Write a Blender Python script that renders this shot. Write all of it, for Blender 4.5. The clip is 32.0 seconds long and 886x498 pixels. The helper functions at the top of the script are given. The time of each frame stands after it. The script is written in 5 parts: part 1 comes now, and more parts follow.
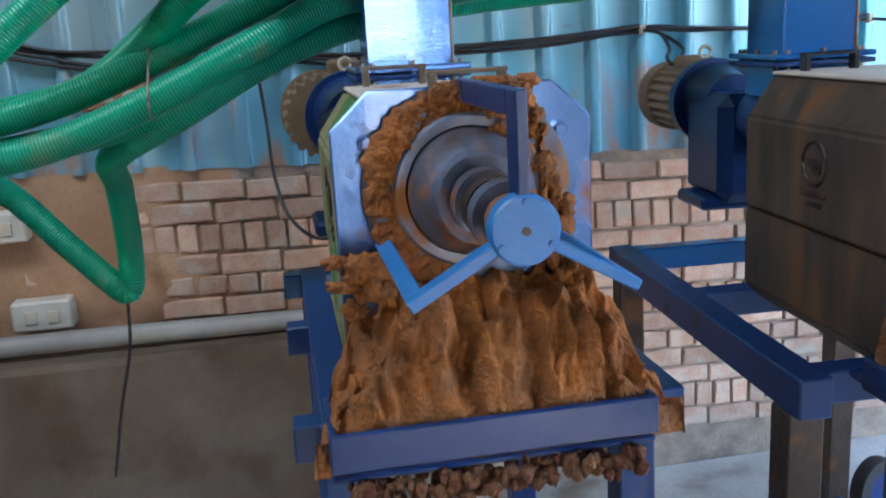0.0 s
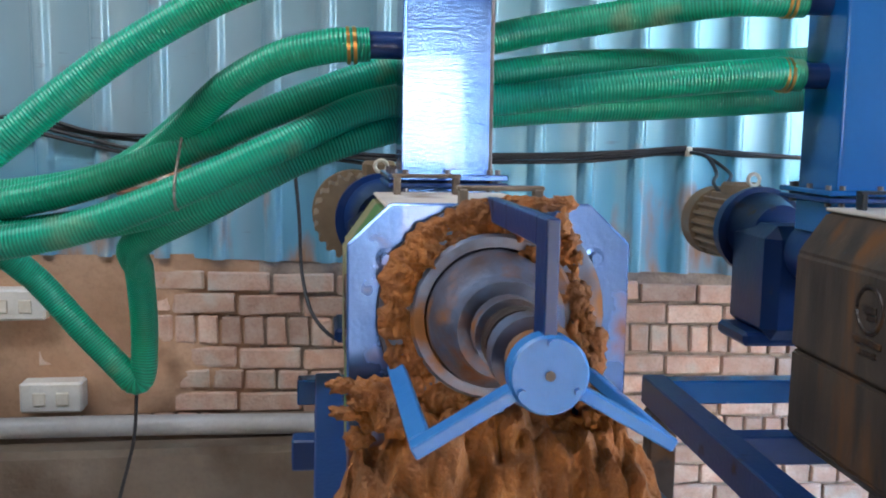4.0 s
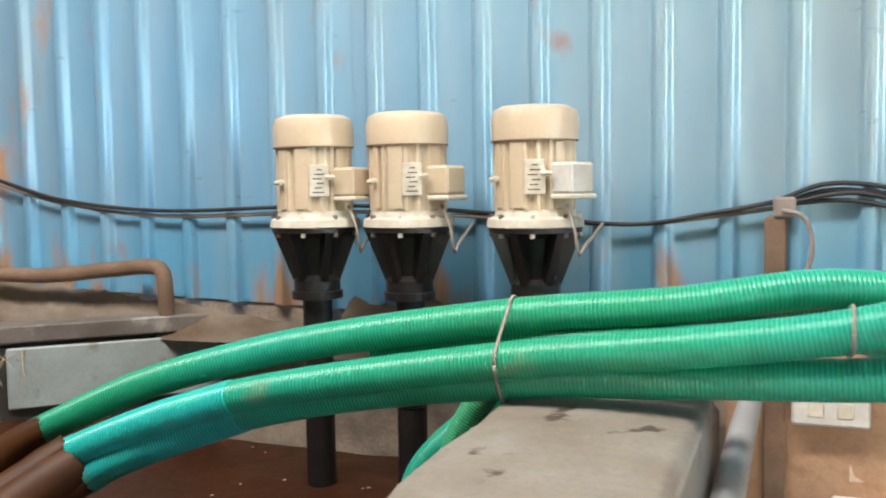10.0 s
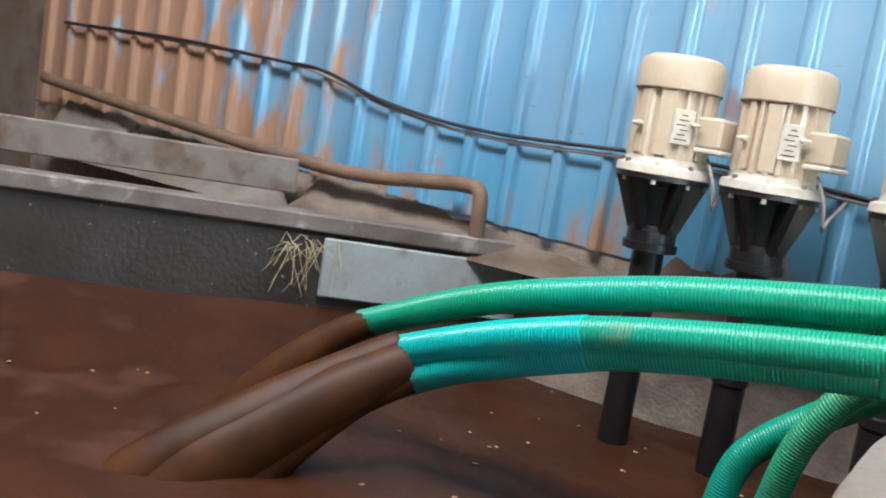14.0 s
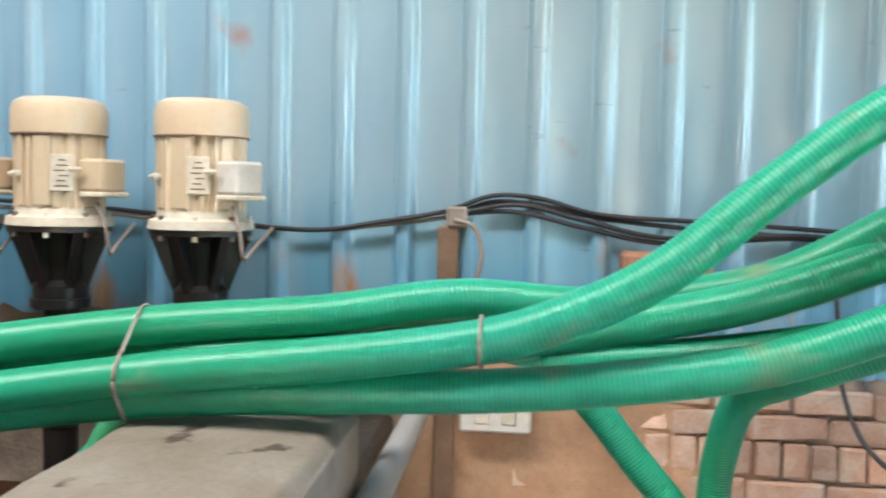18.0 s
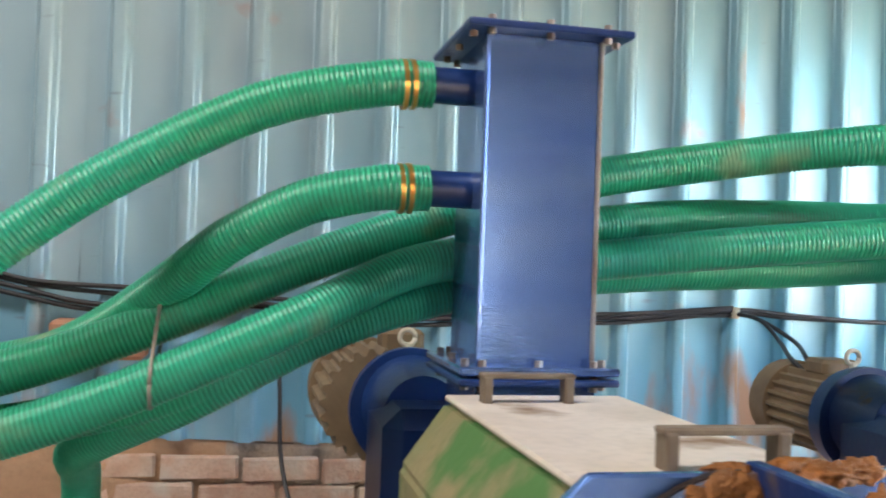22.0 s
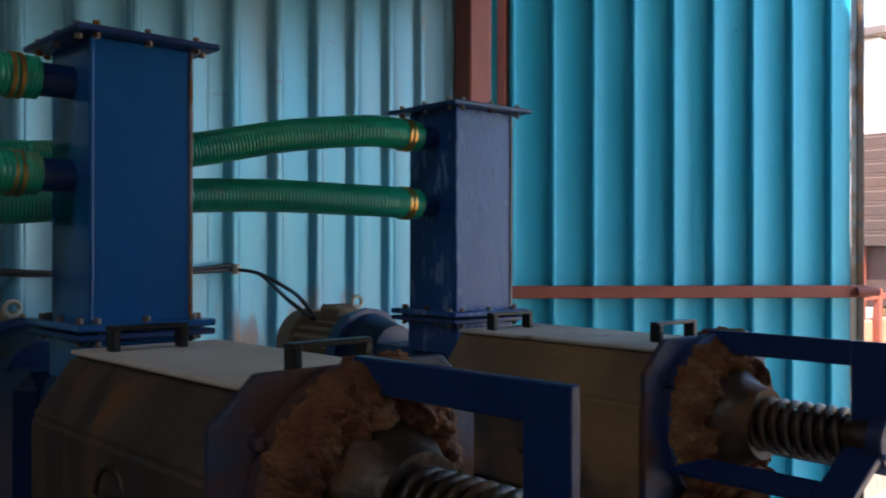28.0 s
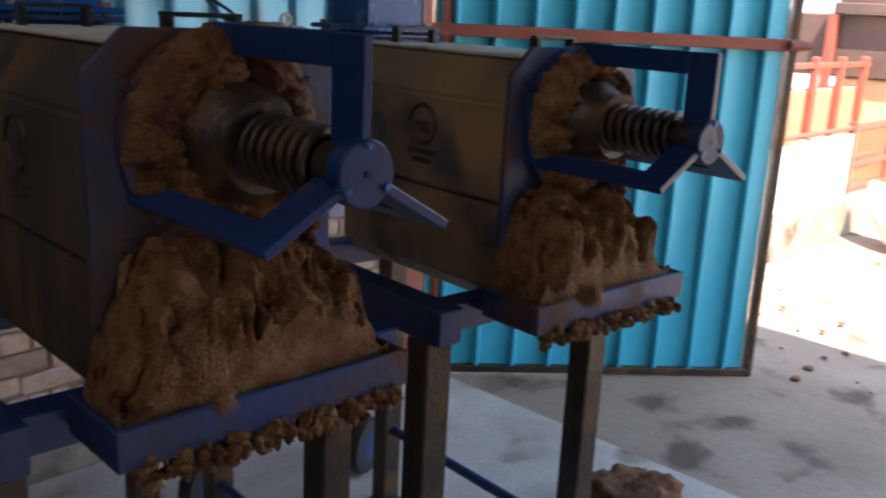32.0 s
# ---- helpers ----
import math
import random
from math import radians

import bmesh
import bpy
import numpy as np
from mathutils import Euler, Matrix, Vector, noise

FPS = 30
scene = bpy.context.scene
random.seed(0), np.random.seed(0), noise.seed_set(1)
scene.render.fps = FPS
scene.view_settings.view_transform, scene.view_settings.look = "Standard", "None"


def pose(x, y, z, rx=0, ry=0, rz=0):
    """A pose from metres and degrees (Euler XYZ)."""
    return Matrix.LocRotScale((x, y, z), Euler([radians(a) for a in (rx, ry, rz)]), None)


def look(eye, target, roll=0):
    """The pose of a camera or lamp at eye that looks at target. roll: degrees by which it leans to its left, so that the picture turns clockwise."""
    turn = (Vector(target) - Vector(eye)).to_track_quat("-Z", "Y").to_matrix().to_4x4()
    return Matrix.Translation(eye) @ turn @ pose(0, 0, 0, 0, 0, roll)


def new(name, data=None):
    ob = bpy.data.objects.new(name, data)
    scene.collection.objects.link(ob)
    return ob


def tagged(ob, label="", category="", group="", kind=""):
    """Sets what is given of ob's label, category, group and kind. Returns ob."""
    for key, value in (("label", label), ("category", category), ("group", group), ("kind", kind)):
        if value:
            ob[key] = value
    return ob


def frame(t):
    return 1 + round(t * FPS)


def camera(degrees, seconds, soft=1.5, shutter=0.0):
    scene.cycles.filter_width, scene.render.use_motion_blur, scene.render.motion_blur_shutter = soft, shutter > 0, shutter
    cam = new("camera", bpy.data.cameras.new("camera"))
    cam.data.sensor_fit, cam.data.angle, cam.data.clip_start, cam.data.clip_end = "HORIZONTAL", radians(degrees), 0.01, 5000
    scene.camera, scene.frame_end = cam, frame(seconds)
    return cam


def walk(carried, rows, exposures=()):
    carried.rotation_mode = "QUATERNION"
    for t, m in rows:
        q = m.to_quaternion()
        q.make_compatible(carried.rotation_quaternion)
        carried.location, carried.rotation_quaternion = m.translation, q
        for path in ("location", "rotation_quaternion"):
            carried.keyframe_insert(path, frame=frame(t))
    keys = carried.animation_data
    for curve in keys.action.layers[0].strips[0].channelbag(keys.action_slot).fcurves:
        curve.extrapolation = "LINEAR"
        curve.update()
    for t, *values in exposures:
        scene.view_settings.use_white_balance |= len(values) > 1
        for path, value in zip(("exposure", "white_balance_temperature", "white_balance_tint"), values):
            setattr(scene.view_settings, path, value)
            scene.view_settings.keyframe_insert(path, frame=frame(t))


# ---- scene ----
LENS = 51.81
PATH = [
    (0, look((-0.565, -3.562, 1.984), (-0.232, -1.644, 1.525), -3.20)),
    (0.5, look((-0.557, -3.561, 1.998), (-0.210, -1.630, 1.610), -3.13)),
    (1, look((-0.563, -3.568, 2.000), (-0.208, -1.624, 1.689), -2.41)),
    (1.5, look((-0.562, -3.565, 1.999), (-0.205, -1.616, 1.727), -1.63)),
    (2, look((-0.558, -3.560, 1.994), (-0.197, -1.610, 1.732), -1.06)),
    (2.5, look((-0.556, -3.557, 1.989), (-0.180, -1.610, 1.723), -0.51)),
    (4.5, look((-0.520, -3.352, 2.021), (-0.292, -1.378, 1.797), 1.04)),
    (5, look((-0.601, -3.243, 2.059), (-0.394, -1.258, 1.942), 0.73)),
    (5.5, look((-0.634, -3.211, 2.084), (-0.463, -1.219, 2.081), 0.48)),
    (6, look((-0.651, -3.199, 2.080), (-0.634, -1.200, 2.092), 0.25)),
    (6.5, look((-0.694, -3.201, 2.079), (-0.864, -1.208, 2.090), -0.22)),
    (7, look((-0.729, -3.195, 2.063), (-1.042, -1.220, 2.074), -0.02)),
    (7.5, look((-0.800, -3.211, 2.057), (-1.250, -1.262, 2.045), 0.06)),
    (8, look((-0.899, -3.246, 2.058), (-1.495, -1.338, 2.014), -0.79)),
    (8.5, look((-1.033, -3.243, 2.049), (-1.672, -1.349, 1.982), -1.30)),
    (9, look((-1.231, -3.136, 2.028), (-1.888, -1.249, 1.943), -1.41)),
    (9.5, look((-1.466, -3.046, 2.032), (-2.183, -1.183, 1.923), -1.23)),
    (10, look((-1.712, -2.976, 2.058), (-2.426, -1.113, 1.920), -0.90)),
    (10.5, look((-1.852, -2.931, 2.041), (-2.553, -1.065, 1.881), 0.53)),
    (11, look((-1.944, -2.928, 2.022), (-2.758, -1.112, 1.826), 1.72)),
    (11.5, look((-2.011, -2.958, 2.002), (-2.940, -1.199, 1.790), 3.36)),
    (12, look((-2.059, -2.981, 1.981), (-3.083, -1.280, 1.737), 5.34)),
    (12.5, look((-2.082, -3.009, 1.976), (-3.166, -1.347, 1.723), 6.92)),
    (13, look((-2.094, -3.024, 1.966), (-3.222, -1.394, 1.706), 8.64)),
    (13.5, look((-2.098, -3.036, 1.960), (-3.252, -1.424, 1.694), 9.95)),
    (15.5, look((-1.969, -2.916, 2.036), (-2.832, -1.124, 1.824), 3.15)),
    (16, look((-1.928, -2.904, 2.043), (-2.689, -1.064, 1.852), 2.15)),
    (16.5, look((-1.864, -2.892, 2.037), (-2.464, -0.991, 1.873), 2.24)),
    (17, look((-1.786, -2.869, 2.034), (-2.224, -0.922, 1.895), 1.67)),
    (17.5, look((-1.686, -2.848, 2.032), (-1.943, -0.869, 1.902), 1.49)),
    (18, look((-1.553, -2.817, 2.050), (-1.712, -0.827, 1.927), 1.37)),
    (18.5, look((-1.418, -2.778, 2.041), (-1.376, -0.780, 1.967), 2.05)),
    (19, look((-1.329, -2.755, 2.035), (-1.186, -0.761, 1.975), 1.66)),
    (19.5, look((-1.207, -2.745, 2.033), (-1.017, -0.755, 1.980), 0.46)),
    (20, look((-1.121, -2.717, 2.021), (-0.859, -0.734, 1.989), 0.72)),
    (20.5, look((-1.059, -2.715, 2.014), (-0.771, -0.736, 2.010), 1.28)),
    (21, look((-0.954, -2.746, 2.035), (-0.615, -0.775, 2.066), 1.37)),
    (21.5, look((-0.839, -2.811, 2.046), (-0.451, -0.850, 2.087), 2.28)),
    (22, look((-0.713, -2.832, 2.074), (-0.292, -0.877, 2.114), 2.06)),
    (22.5, look((-0.582, -2.823, 2.072), (-0.148, -0.873, 2.157), 2.01)),
    (23, look((-0.514, -2.830, 2.074), (-0.072, -0.883, 2.183), 2.26)),
    (23.5, look((-0.500, -2.858, 2.075), (0.018, -0.929, 2.179), 2.08)),
    (24, look((-0.444, -2.877, 2.071), (0.162, -0.973, 2.164), 1.79)),
    (24.5, look((-0.363, -2.879, 2.074), (0.371, -1.020, 2.151), 2.13)),
    (26.5, look((-0.131, -2.937, 2.052), (1.008, -1.295, 2.123), -0.14)),
    (27, look((-0.081, -2.969, 2.042), (1.161, -1.403, 2.101), -0.05)),
    (27.5, look((-0.040, -2.986, 2.031), (1.309, -1.510, 2.073), -0.04)),
    (28, look((-0.030, -3.021, 2.022), (1.401, -1.624, 2.025), 0.05)),
    (28.5, look((-0.003, -3.053, 2.012), (1.519, -1.756, 1.964), -0.34)),
    (29, look((0.030, -3.070, 1.994), (1.612, -1.850, 1.901), -0.38)),
    (29.5, look((0.022, -3.093, 1.959), (1.610, -1.886, 1.817), -0.24)),
    (30, look((0.025, -3.117, 1.937), (1.606, -1.912, 1.719), -0.18)),
    (30.5, look((0.021, -3.139, 1.921), (1.596, -1.939, 1.641), 0.27)),
    (31, look((0.008, -3.184, 1.913), (1.587, -2.003, 1.582), 0.60)),
    (31.5, look((-0.074, -3.261, 1.906), (1.493, -2.112, 1.430), 2.62)),
    (32, look((-0.048, -3.339, 1.919), (1.367, -2.021, 1.409), 2.85)),
]

# exposure of the camera, stops along the walk
EXPOSURES = [(0, 4.15, 5800, 6), (2, 4.35, 5900, 8), (5, 4.45, 6200, 10), (6, 4.8, 6700, 10), (9, 5.1, 6900, 8), (11.2, 5.25, 6500, 10), (12.3, 5.25, 5800, 10), (14, 5.25, 6000, 10), (16, 5.15, 6700, 10),
             (20, 5.12, 6800, 8), (21, 4.95, 6900, 10), (22, 4.65, 7100, 12), (23, 4.27, 7100, 11), (24, 3.62, 7000, 11), (27, 3.1, 6700, 10), (28, 2.1, 6300, 10), (29, 0.5, 5900, 10), (31.2, 0.55, 5900, 10), (31.7, 1.5, 6300, 12), (32, 2.4, 6900, 15)]
cam = camera(LENS, 32.0, soft=1.9, shutter=0.4)
walk(cam, PATH, EXPOSURES)

# ---- world and light ----
SUN_EL, SUN_AZ = radians(57), radians(207)  # azimuth clockwise from +y
world = bpy.data.worlds.new("sky")
scene.world = world
world.use_nodes = True
_bg = world.node_tree.nodes["Background"]
_sky = world.node_tree.nodes.new("ShaderNodeTexSky")
_sky.sky_type, _sky.sun_disc, _sky.sun_elevation, _sky.sun_rotation = "NISHITA", False, SUN_EL, SUN_AZ
world.node_tree.links.new(_sky.outputs[0], _bg.inputs[0])
_bg.inputs[1].default_value = 0.15
sun = new("sun", bpy.data.lights.new("sun", "SUN"))
sun.data.energy, sun.data.angle, sun.data.color = 5.0, radians(0.6), (1.0, 0.94, 0.85)
_d = Vector((math.sin(SUN_AZ) * math.cos(SUN_EL), math.cos(SUN_AZ) * math.cos(SUN_EL), math.sin(SUN_EL)))
sun.matrix_world = look(_d * 30, (0, 0, 0))
# added lamp standing in for overhead daylight; no such roof opening is seen
overhead_fill = new("overhead_fill", bpy.data.lights.new("overhead_fill", "AREA"))
overhead_fill.data.shape, overhead_fill.data.size, overhead_fill.data.size_y, overhead_fill.data.energy, overhead_fill.data.color = "RECTANGLE", 5.2, 0.9, 10.5, (0.94, 0.97, 1.0)
overhead_fill.matrix_world = pose(-3.4, -2.3, 4.72)


# ---- materials ----
def material(name, color, rough=0.6, metal=0.0, second=None, amount=0.5, scale=6.0, fine=60.0, fine_amount=0.25,
             bump=0.15, bump_scale=40.0, stain=None, stain_scale=2.0, stain_low=0.55, stain_high=0.7, spread=0.0, coat=0.0, stretch=(1, 1, 1)):
    """Two-scale colour variation, a stain layer and fine relief, all in object-space metres."""
    m = bpy.data.materials.new(name)
    m.use_nodes = True
    nt, N = m.node_tree, m.node_tree.nodes
    bsdf = N["Principled BSDF"]
    geo = N.new("ShaderNodeNewGeometry")
    mapping = N.new("ShaderNodeMapping")
    mapping.inputs["Scale"].default_value = stretch
    nt.links.new(geo.outputs["Position"], mapping.inputs["Vector"])

    def noise_node(s, detail=4.0):
        n = N.new("ShaderNodeTexNoise")
        n.inputs["Scale"].default_value, n.inputs["Detail"].default_value = s, detail
        nt.links.new(mapping.outputs[0], n.inputs["Vector"])
        return n

    def mix(a, b, fac, mode="MIX"):
        x = N.new("ShaderNodeMix")
        x.data_type, x.blend_type = "RGBA", mode
        for sock, v in ((x.inputs["A"], a), (x.inputs["B"], b)):
            if isinstance(v, tuple):
                sock.default_value = (*v, 1)
            else:
                nt.links.new(v, sock)
        if isinstance(fac, float):
            x.inputs["Factor"].default_value = fac
        else:
            nt.links.new(fac, x.inputs["Factor"])
        return x.outputs["Result"]

    def ramp(src, lo, hi, top=1.0):
        r = N.new("ShaderNodeMapRange")
        r.inputs["From Min"].default_value, r.inputs["From Max"].default_value, r.inputs["To Max"].default_value = lo, hi, top
        nt.links.new(src, r.inputs["Value"])
        return r.outputs[0]

    second = second or tuple(c * 0.6 for c in color)
    big = noise_node(scale)
    col = mix(color, second, ramp(big.outputs["Fac"], 0.35, 0.7, amount))
    small = noise_node(fine, 6.0)
    col = mix(col, tuple(c * 0.55 for c in color), ramp(small.outputs["Fac"], 0.45, 0.75, fine_amount))
    if spread:
        info = N.new("ShaderNodeObjectInfo")
        hsv = N.new("ShaderNodeHueSaturation")
        nt.links.new(col, hsv.inputs["Color"])
        nt.links.new(ramp(info.outputs["Random"], 0.0, 1.0, 2 * spread), hsv.inputs["Value"])
        hsv.inputs["Value"].default_value = 1.0
        add = N.new("ShaderNodeMath")
        add.operation = "ADD"
        add.inputs[1].default_value = 1.0 - spread
        nt.links.new(ramp(info.outputs["Random"], 0.0, 1.0, 2 * spread), add.inputs[0])
        nt.links.new(add.outputs[0], hsv.inputs["Value"])
        col = hsv.outputs[0]
    rsock = None
    if stain:
        st = noise_node(stain_scale, 6.0)
        mask = ramp(st.outputs["Fac"], stain_low, stain_high)
        col = mix(col, stain, mask)
        rr = N.new("ShaderNodeMapRange")
        rr.inputs["To Min"].default_value, rr.inputs["To Max"].default_value = rough, min(1.0, rough + 0.35)
        nt.links.new(mask, rr.inputs["Value"])
        rsock = rr.outputs[0]
    nt.links.new(col, bsdf.inputs["Base Color"])
    if rsock:
        nt.links.new(rsock, bsdf.inputs["Roughness"])
    bsdf.inputs["Roughness"].default_value, bsdf.inputs["Metallic"].default_value = rough, metal
    bsdf.inputs["Coat Weight"].default_value = coat
    if bump:
        b = N.new("ShaderNodeBump")
        b.inputs["Strength"].default_value, b.inputs["Distance"].default_value = bump, 0.01
        bn = noise_node(bump_scale, 5.0)
        nt.links.new(bn.outputs["Fac"], b.inputs["Height"])
        nt.links.new(b.outputs[0], bsdf.inputs["Normal"])
    return m




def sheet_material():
    """Blue paint with glare greying put into its colour along the wall, rust spots, and dung splashed thick towards the
    far end.
    """
    m = material("glare_greyed_blue_sheet", (0.2, 0.4, 0.5), 0.32, 0.2, bump=0.06, bump_scale=9)
    nt, N = m.node_tree, m.node_tree.nodes
    bsdf, link = N["Principled BSDF"], m.node_tree.links.new
    geo = N.new("ShaderNodeNewGeometry")
    xyz = N.new("ShaderNodeSeparateXYZ")
    link(geo.outputs["Position"], xyz.inputs[0])

    def noise_at(scale, detail, stretch=(1, 1, 1)):
        mp = N.new("ShaderNodeMapping")
        mp.inputs["Scale"].default_value = stretch
        link(geo.outputs["Position"], mp.inputs["Vector"])
        n = N.new("ShaderNodeTexNoise")
        n.inputs["Scale"].default_value, n.inputs["Detail"].default_value = scale, detail
        link(mp.outputs[0], n.inputs["Vector"])
        return n.outputs["Fac"]

    def calc(op, a, b):
        n = N.new("ShaderNodeMath")
        n.operation = op
        for sock, v in zip(n.inputs, (a, b)):
            if isinstance(v, (int, float)):
                sock.default_value = v
            else:
                link(v, sock)
        return n.outputs[0]

    def span(src, lo, hi, a=0.0, b=1.0):
        r = N.new("ShaderNodeMapRange")
        for k, v in zip(("From Min", "From Max", "To Min", "To Max"), (lo, hi, a, b)):
            r.inputs[k].default_value = v
        link(src, r.inputs["Value"])
        return r.outputs[0]

    def mix(fac, a, b):
        x = N.new("ShaderNodeMix")
        x.data_type = "RGBA"
        link(fac, x.inputs["Factor"])
        for sock, v in ((x.inputs["A"], a), (x.inputs["B"], b)):
            if isinstance(v, tuple):
                sock.default_value = (*v, 1)
            else:
                link(v, sock)
        return x.outputs["Result"]

    # the greyer middle stops paint in the glare on the sheets
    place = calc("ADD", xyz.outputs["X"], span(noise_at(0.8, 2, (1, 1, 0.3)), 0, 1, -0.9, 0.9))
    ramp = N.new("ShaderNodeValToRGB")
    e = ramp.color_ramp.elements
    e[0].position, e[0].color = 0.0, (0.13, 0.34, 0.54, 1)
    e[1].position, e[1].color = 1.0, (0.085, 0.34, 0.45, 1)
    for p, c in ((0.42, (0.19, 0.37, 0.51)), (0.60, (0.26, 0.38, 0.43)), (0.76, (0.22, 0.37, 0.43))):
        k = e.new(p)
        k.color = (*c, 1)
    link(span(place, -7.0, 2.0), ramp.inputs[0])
    fresh = calc("ADD", xyz.outputs["Z"], span(noise_at(3.0, 4, (1, 1, 0.5)), 0, 1, -0.22, 0.22))
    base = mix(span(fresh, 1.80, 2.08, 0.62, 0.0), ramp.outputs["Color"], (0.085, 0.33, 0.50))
    # greyer and darker towards the top, in patches
    dull = span(calc("ADD", noise_at(1.1, 3, (1, 1, 0.6)), span(xyz.outputs["Z"], 1.9, 3.2, -0.12, 0.16)), 0.46, 0.74, 0, 0.5)
    base = mix(dull, base, (0.21, 0.245, 0.25))
    streak = noise_at(7, 5, (1, 1, 0.12))
    col = mix(span(streak, 0.45, 0.8, 0, 0.45), base, (0.36, 0.41, 0.42))
    scuff = noise_at(16, 3, (0.35, 1, 1.5))
    col = mix(span(scuff, 0.70, 0.76, 0, 0.55), col, (0.14, 0.15, 0.16))
    col = mix(span(noise_at(3.4, 6), 0.66, 0.76, 0, 0.7), col, (0.33, 0.16, 0.10))
    # dung splashes: heavy at the far end, along the foot, and spots elsewhere
    west = span(xyz.outputs["X"], -4.2, -6.2, 0.0, 0.42)
    foot = span(xyz.outputs["Z"], 1.50, 1.95, 0.20, 0.0)
    spots = calc("ADD", calc("ADD", noise_at(6.0, 7, (1, 1, 0.35)), west), foot)
    splash = span(spots, 0.66, 0.80, 0, 0.92)
    col = mix(splash, col, (0.34, 0.165, 0.07))
    link(col, bsdf.inputs["Base Color"])
    link(span(splash, 0, 1, 0.32, 0.7), bsdf.inputs["Roughness"])
    link(span(splash, 0, 0.5, 0.2, 0.0), bsdf.inputs["Metallic"])
    return m


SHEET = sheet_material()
SHEET_TEAL = material("teal_gate_sheet", (0.02, 0.37, 0.54), 0.36, 0.1, (0.03, 0.43, 0.58), 0.6, 1.0, 30, 0.1, 0.05, 8,
                      stain=(0.01, 0.12, 0.18), stain_scale=6.0, stain_low=0.72, stain_high=0.76)
BRICK = material("pale_red_brick", (0.46, 0.27, 0.19), 0.85, 0, (0.55, 0.40, 0.31), 0.9, 14, 90, 0.35, 0.5, 60, spread=0.28,
                 stain=(0.40, 0.34, 0.28), stain_scale=7.0, stain_low=0.55, stain_high=0.75)
MORTAR = material("grey_mortar", (0.36, 0.27, 0.20), 0.9, 0, (0.14, 0.10, 0.08), 0.8, 10, 80, 0.4, 0.5, 70)
PLASTER = material("stained_plaster", (0.20, 0.15, 0.11), 0.85, 0, (0.12, 0.075, 0.045), 0.9, 3, 60, 0.3, 0.3, 50,
                   stain=(0.10, 0.06, 0.035), stain_scale=2.2, stain_low=0.52, stain_high=0.66)
CONCRETE = material("worn_concrete", (0.25, 0.215, 0.18), 0.75, 0, (0.20, 0.15, 0.10), 0.9, 4, 70, 0.3, 0.3, 45,
                    stain=(0.08, 0.055, 0.035), stain_scale=3.0, stain_low=0.54, stain_high=0.68)
CONCRETE_WET = material("wet_grey_concrete", (0.05, 0.04, 0.032), 0.5, 0, (0.026, 0.019, 0.014), 0.9, 4, 70, 0.4, 0.35, 45,
                        stain=(0.32, 0.26, 0.20), stain_scale=40.0, stain_low=0.68, stain_high=0.74)
COPING = material("grimy_coping", (0.17, 0.135, 0.11), 0.75, 0, (0.08, 0.055, 0.04), 0.9, 6, 70, 0.3, 0.3, 45, stain=(0.30, 0.26, 0.22), stain_scale=9.0, stain_low=0.60, stain_high=0.70)
PANEL = material("pale_green_grey_panel", (0.33, 0.36, 0.34), 0.6, 0, (0.24, 0.24, 0.21), 0.8, 5, 60, 0.25, 0.1, 60, stain=(0.14, 0.10, 0.07), stain_scale=6.0, stain_low=0.60, stain_high=0.72)
HOSE = material("green_hose_rib", (0.012, 0.34, 0.17), 0.32, 0, (0.012, 0.40, 0.30), 0.9, 1.1, 60, 0.15, 0.0, 50,
                stain=(0.20, 0.28, 0.16), stain_scale=5.0, stain_low=0.62, stain_high=0.74)
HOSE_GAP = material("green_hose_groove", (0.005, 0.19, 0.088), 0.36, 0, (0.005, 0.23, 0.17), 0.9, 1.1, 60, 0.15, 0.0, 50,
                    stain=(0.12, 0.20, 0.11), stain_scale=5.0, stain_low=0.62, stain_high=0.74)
HOSE_END = material("teal_hose_rib", (0.012, 0.43, 0.36), 0.28, 0, (0.012, 0.46, 0.39), 0.7, 4, 60, 0.15, 0.0, 50,
                    stain=(0.20, 0.26, 0.16), stain_scale=7.0, stain_low=0.60, stain_high=0.72)
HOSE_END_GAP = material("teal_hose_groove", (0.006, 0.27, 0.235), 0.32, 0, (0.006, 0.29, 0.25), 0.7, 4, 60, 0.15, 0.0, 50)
HOSE_OLD = material("old_green_hose_rib", (0.10, 0.46, 0.16), 0.4, 0, (0.20, 0.42, 0.12), 0.8, 6, 60, 0.2, 0.0, 50,
                    stain=(0.26, 0.22, 0.10), stain_scale=6.0, stain_low=0.52, stain_high=0.68)
BLUE = material("gloss_blue_paint", (0.008, 0.085, 0.27), 0.22, 0.0, (0.010, 0.11, 0.33), 0.6, 3, 40, 0.1, 0.025, 60, coat=0.4,
                stain=(0.10, 0.16, 0.30), stain_scale=14.0, stain_low=0.72, stain_high=0.76)
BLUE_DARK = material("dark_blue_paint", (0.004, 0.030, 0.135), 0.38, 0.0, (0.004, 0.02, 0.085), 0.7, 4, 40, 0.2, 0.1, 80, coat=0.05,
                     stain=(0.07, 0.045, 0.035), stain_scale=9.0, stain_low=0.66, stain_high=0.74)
BLUE_WORN = material("scuffed_blue_paint", (0.006, 0.048, 0.21), 0.38, 0.05, (0.02, 0.09, 0.28), 0.8, 5, 40, 0.2, 0.15, 60,
                     stain=(0.15, 0.22, 0.40), stain_scale=22.0, stain_low=0.57, stain_high=0.63, stretch=(2.0, 2.0, 0.6))
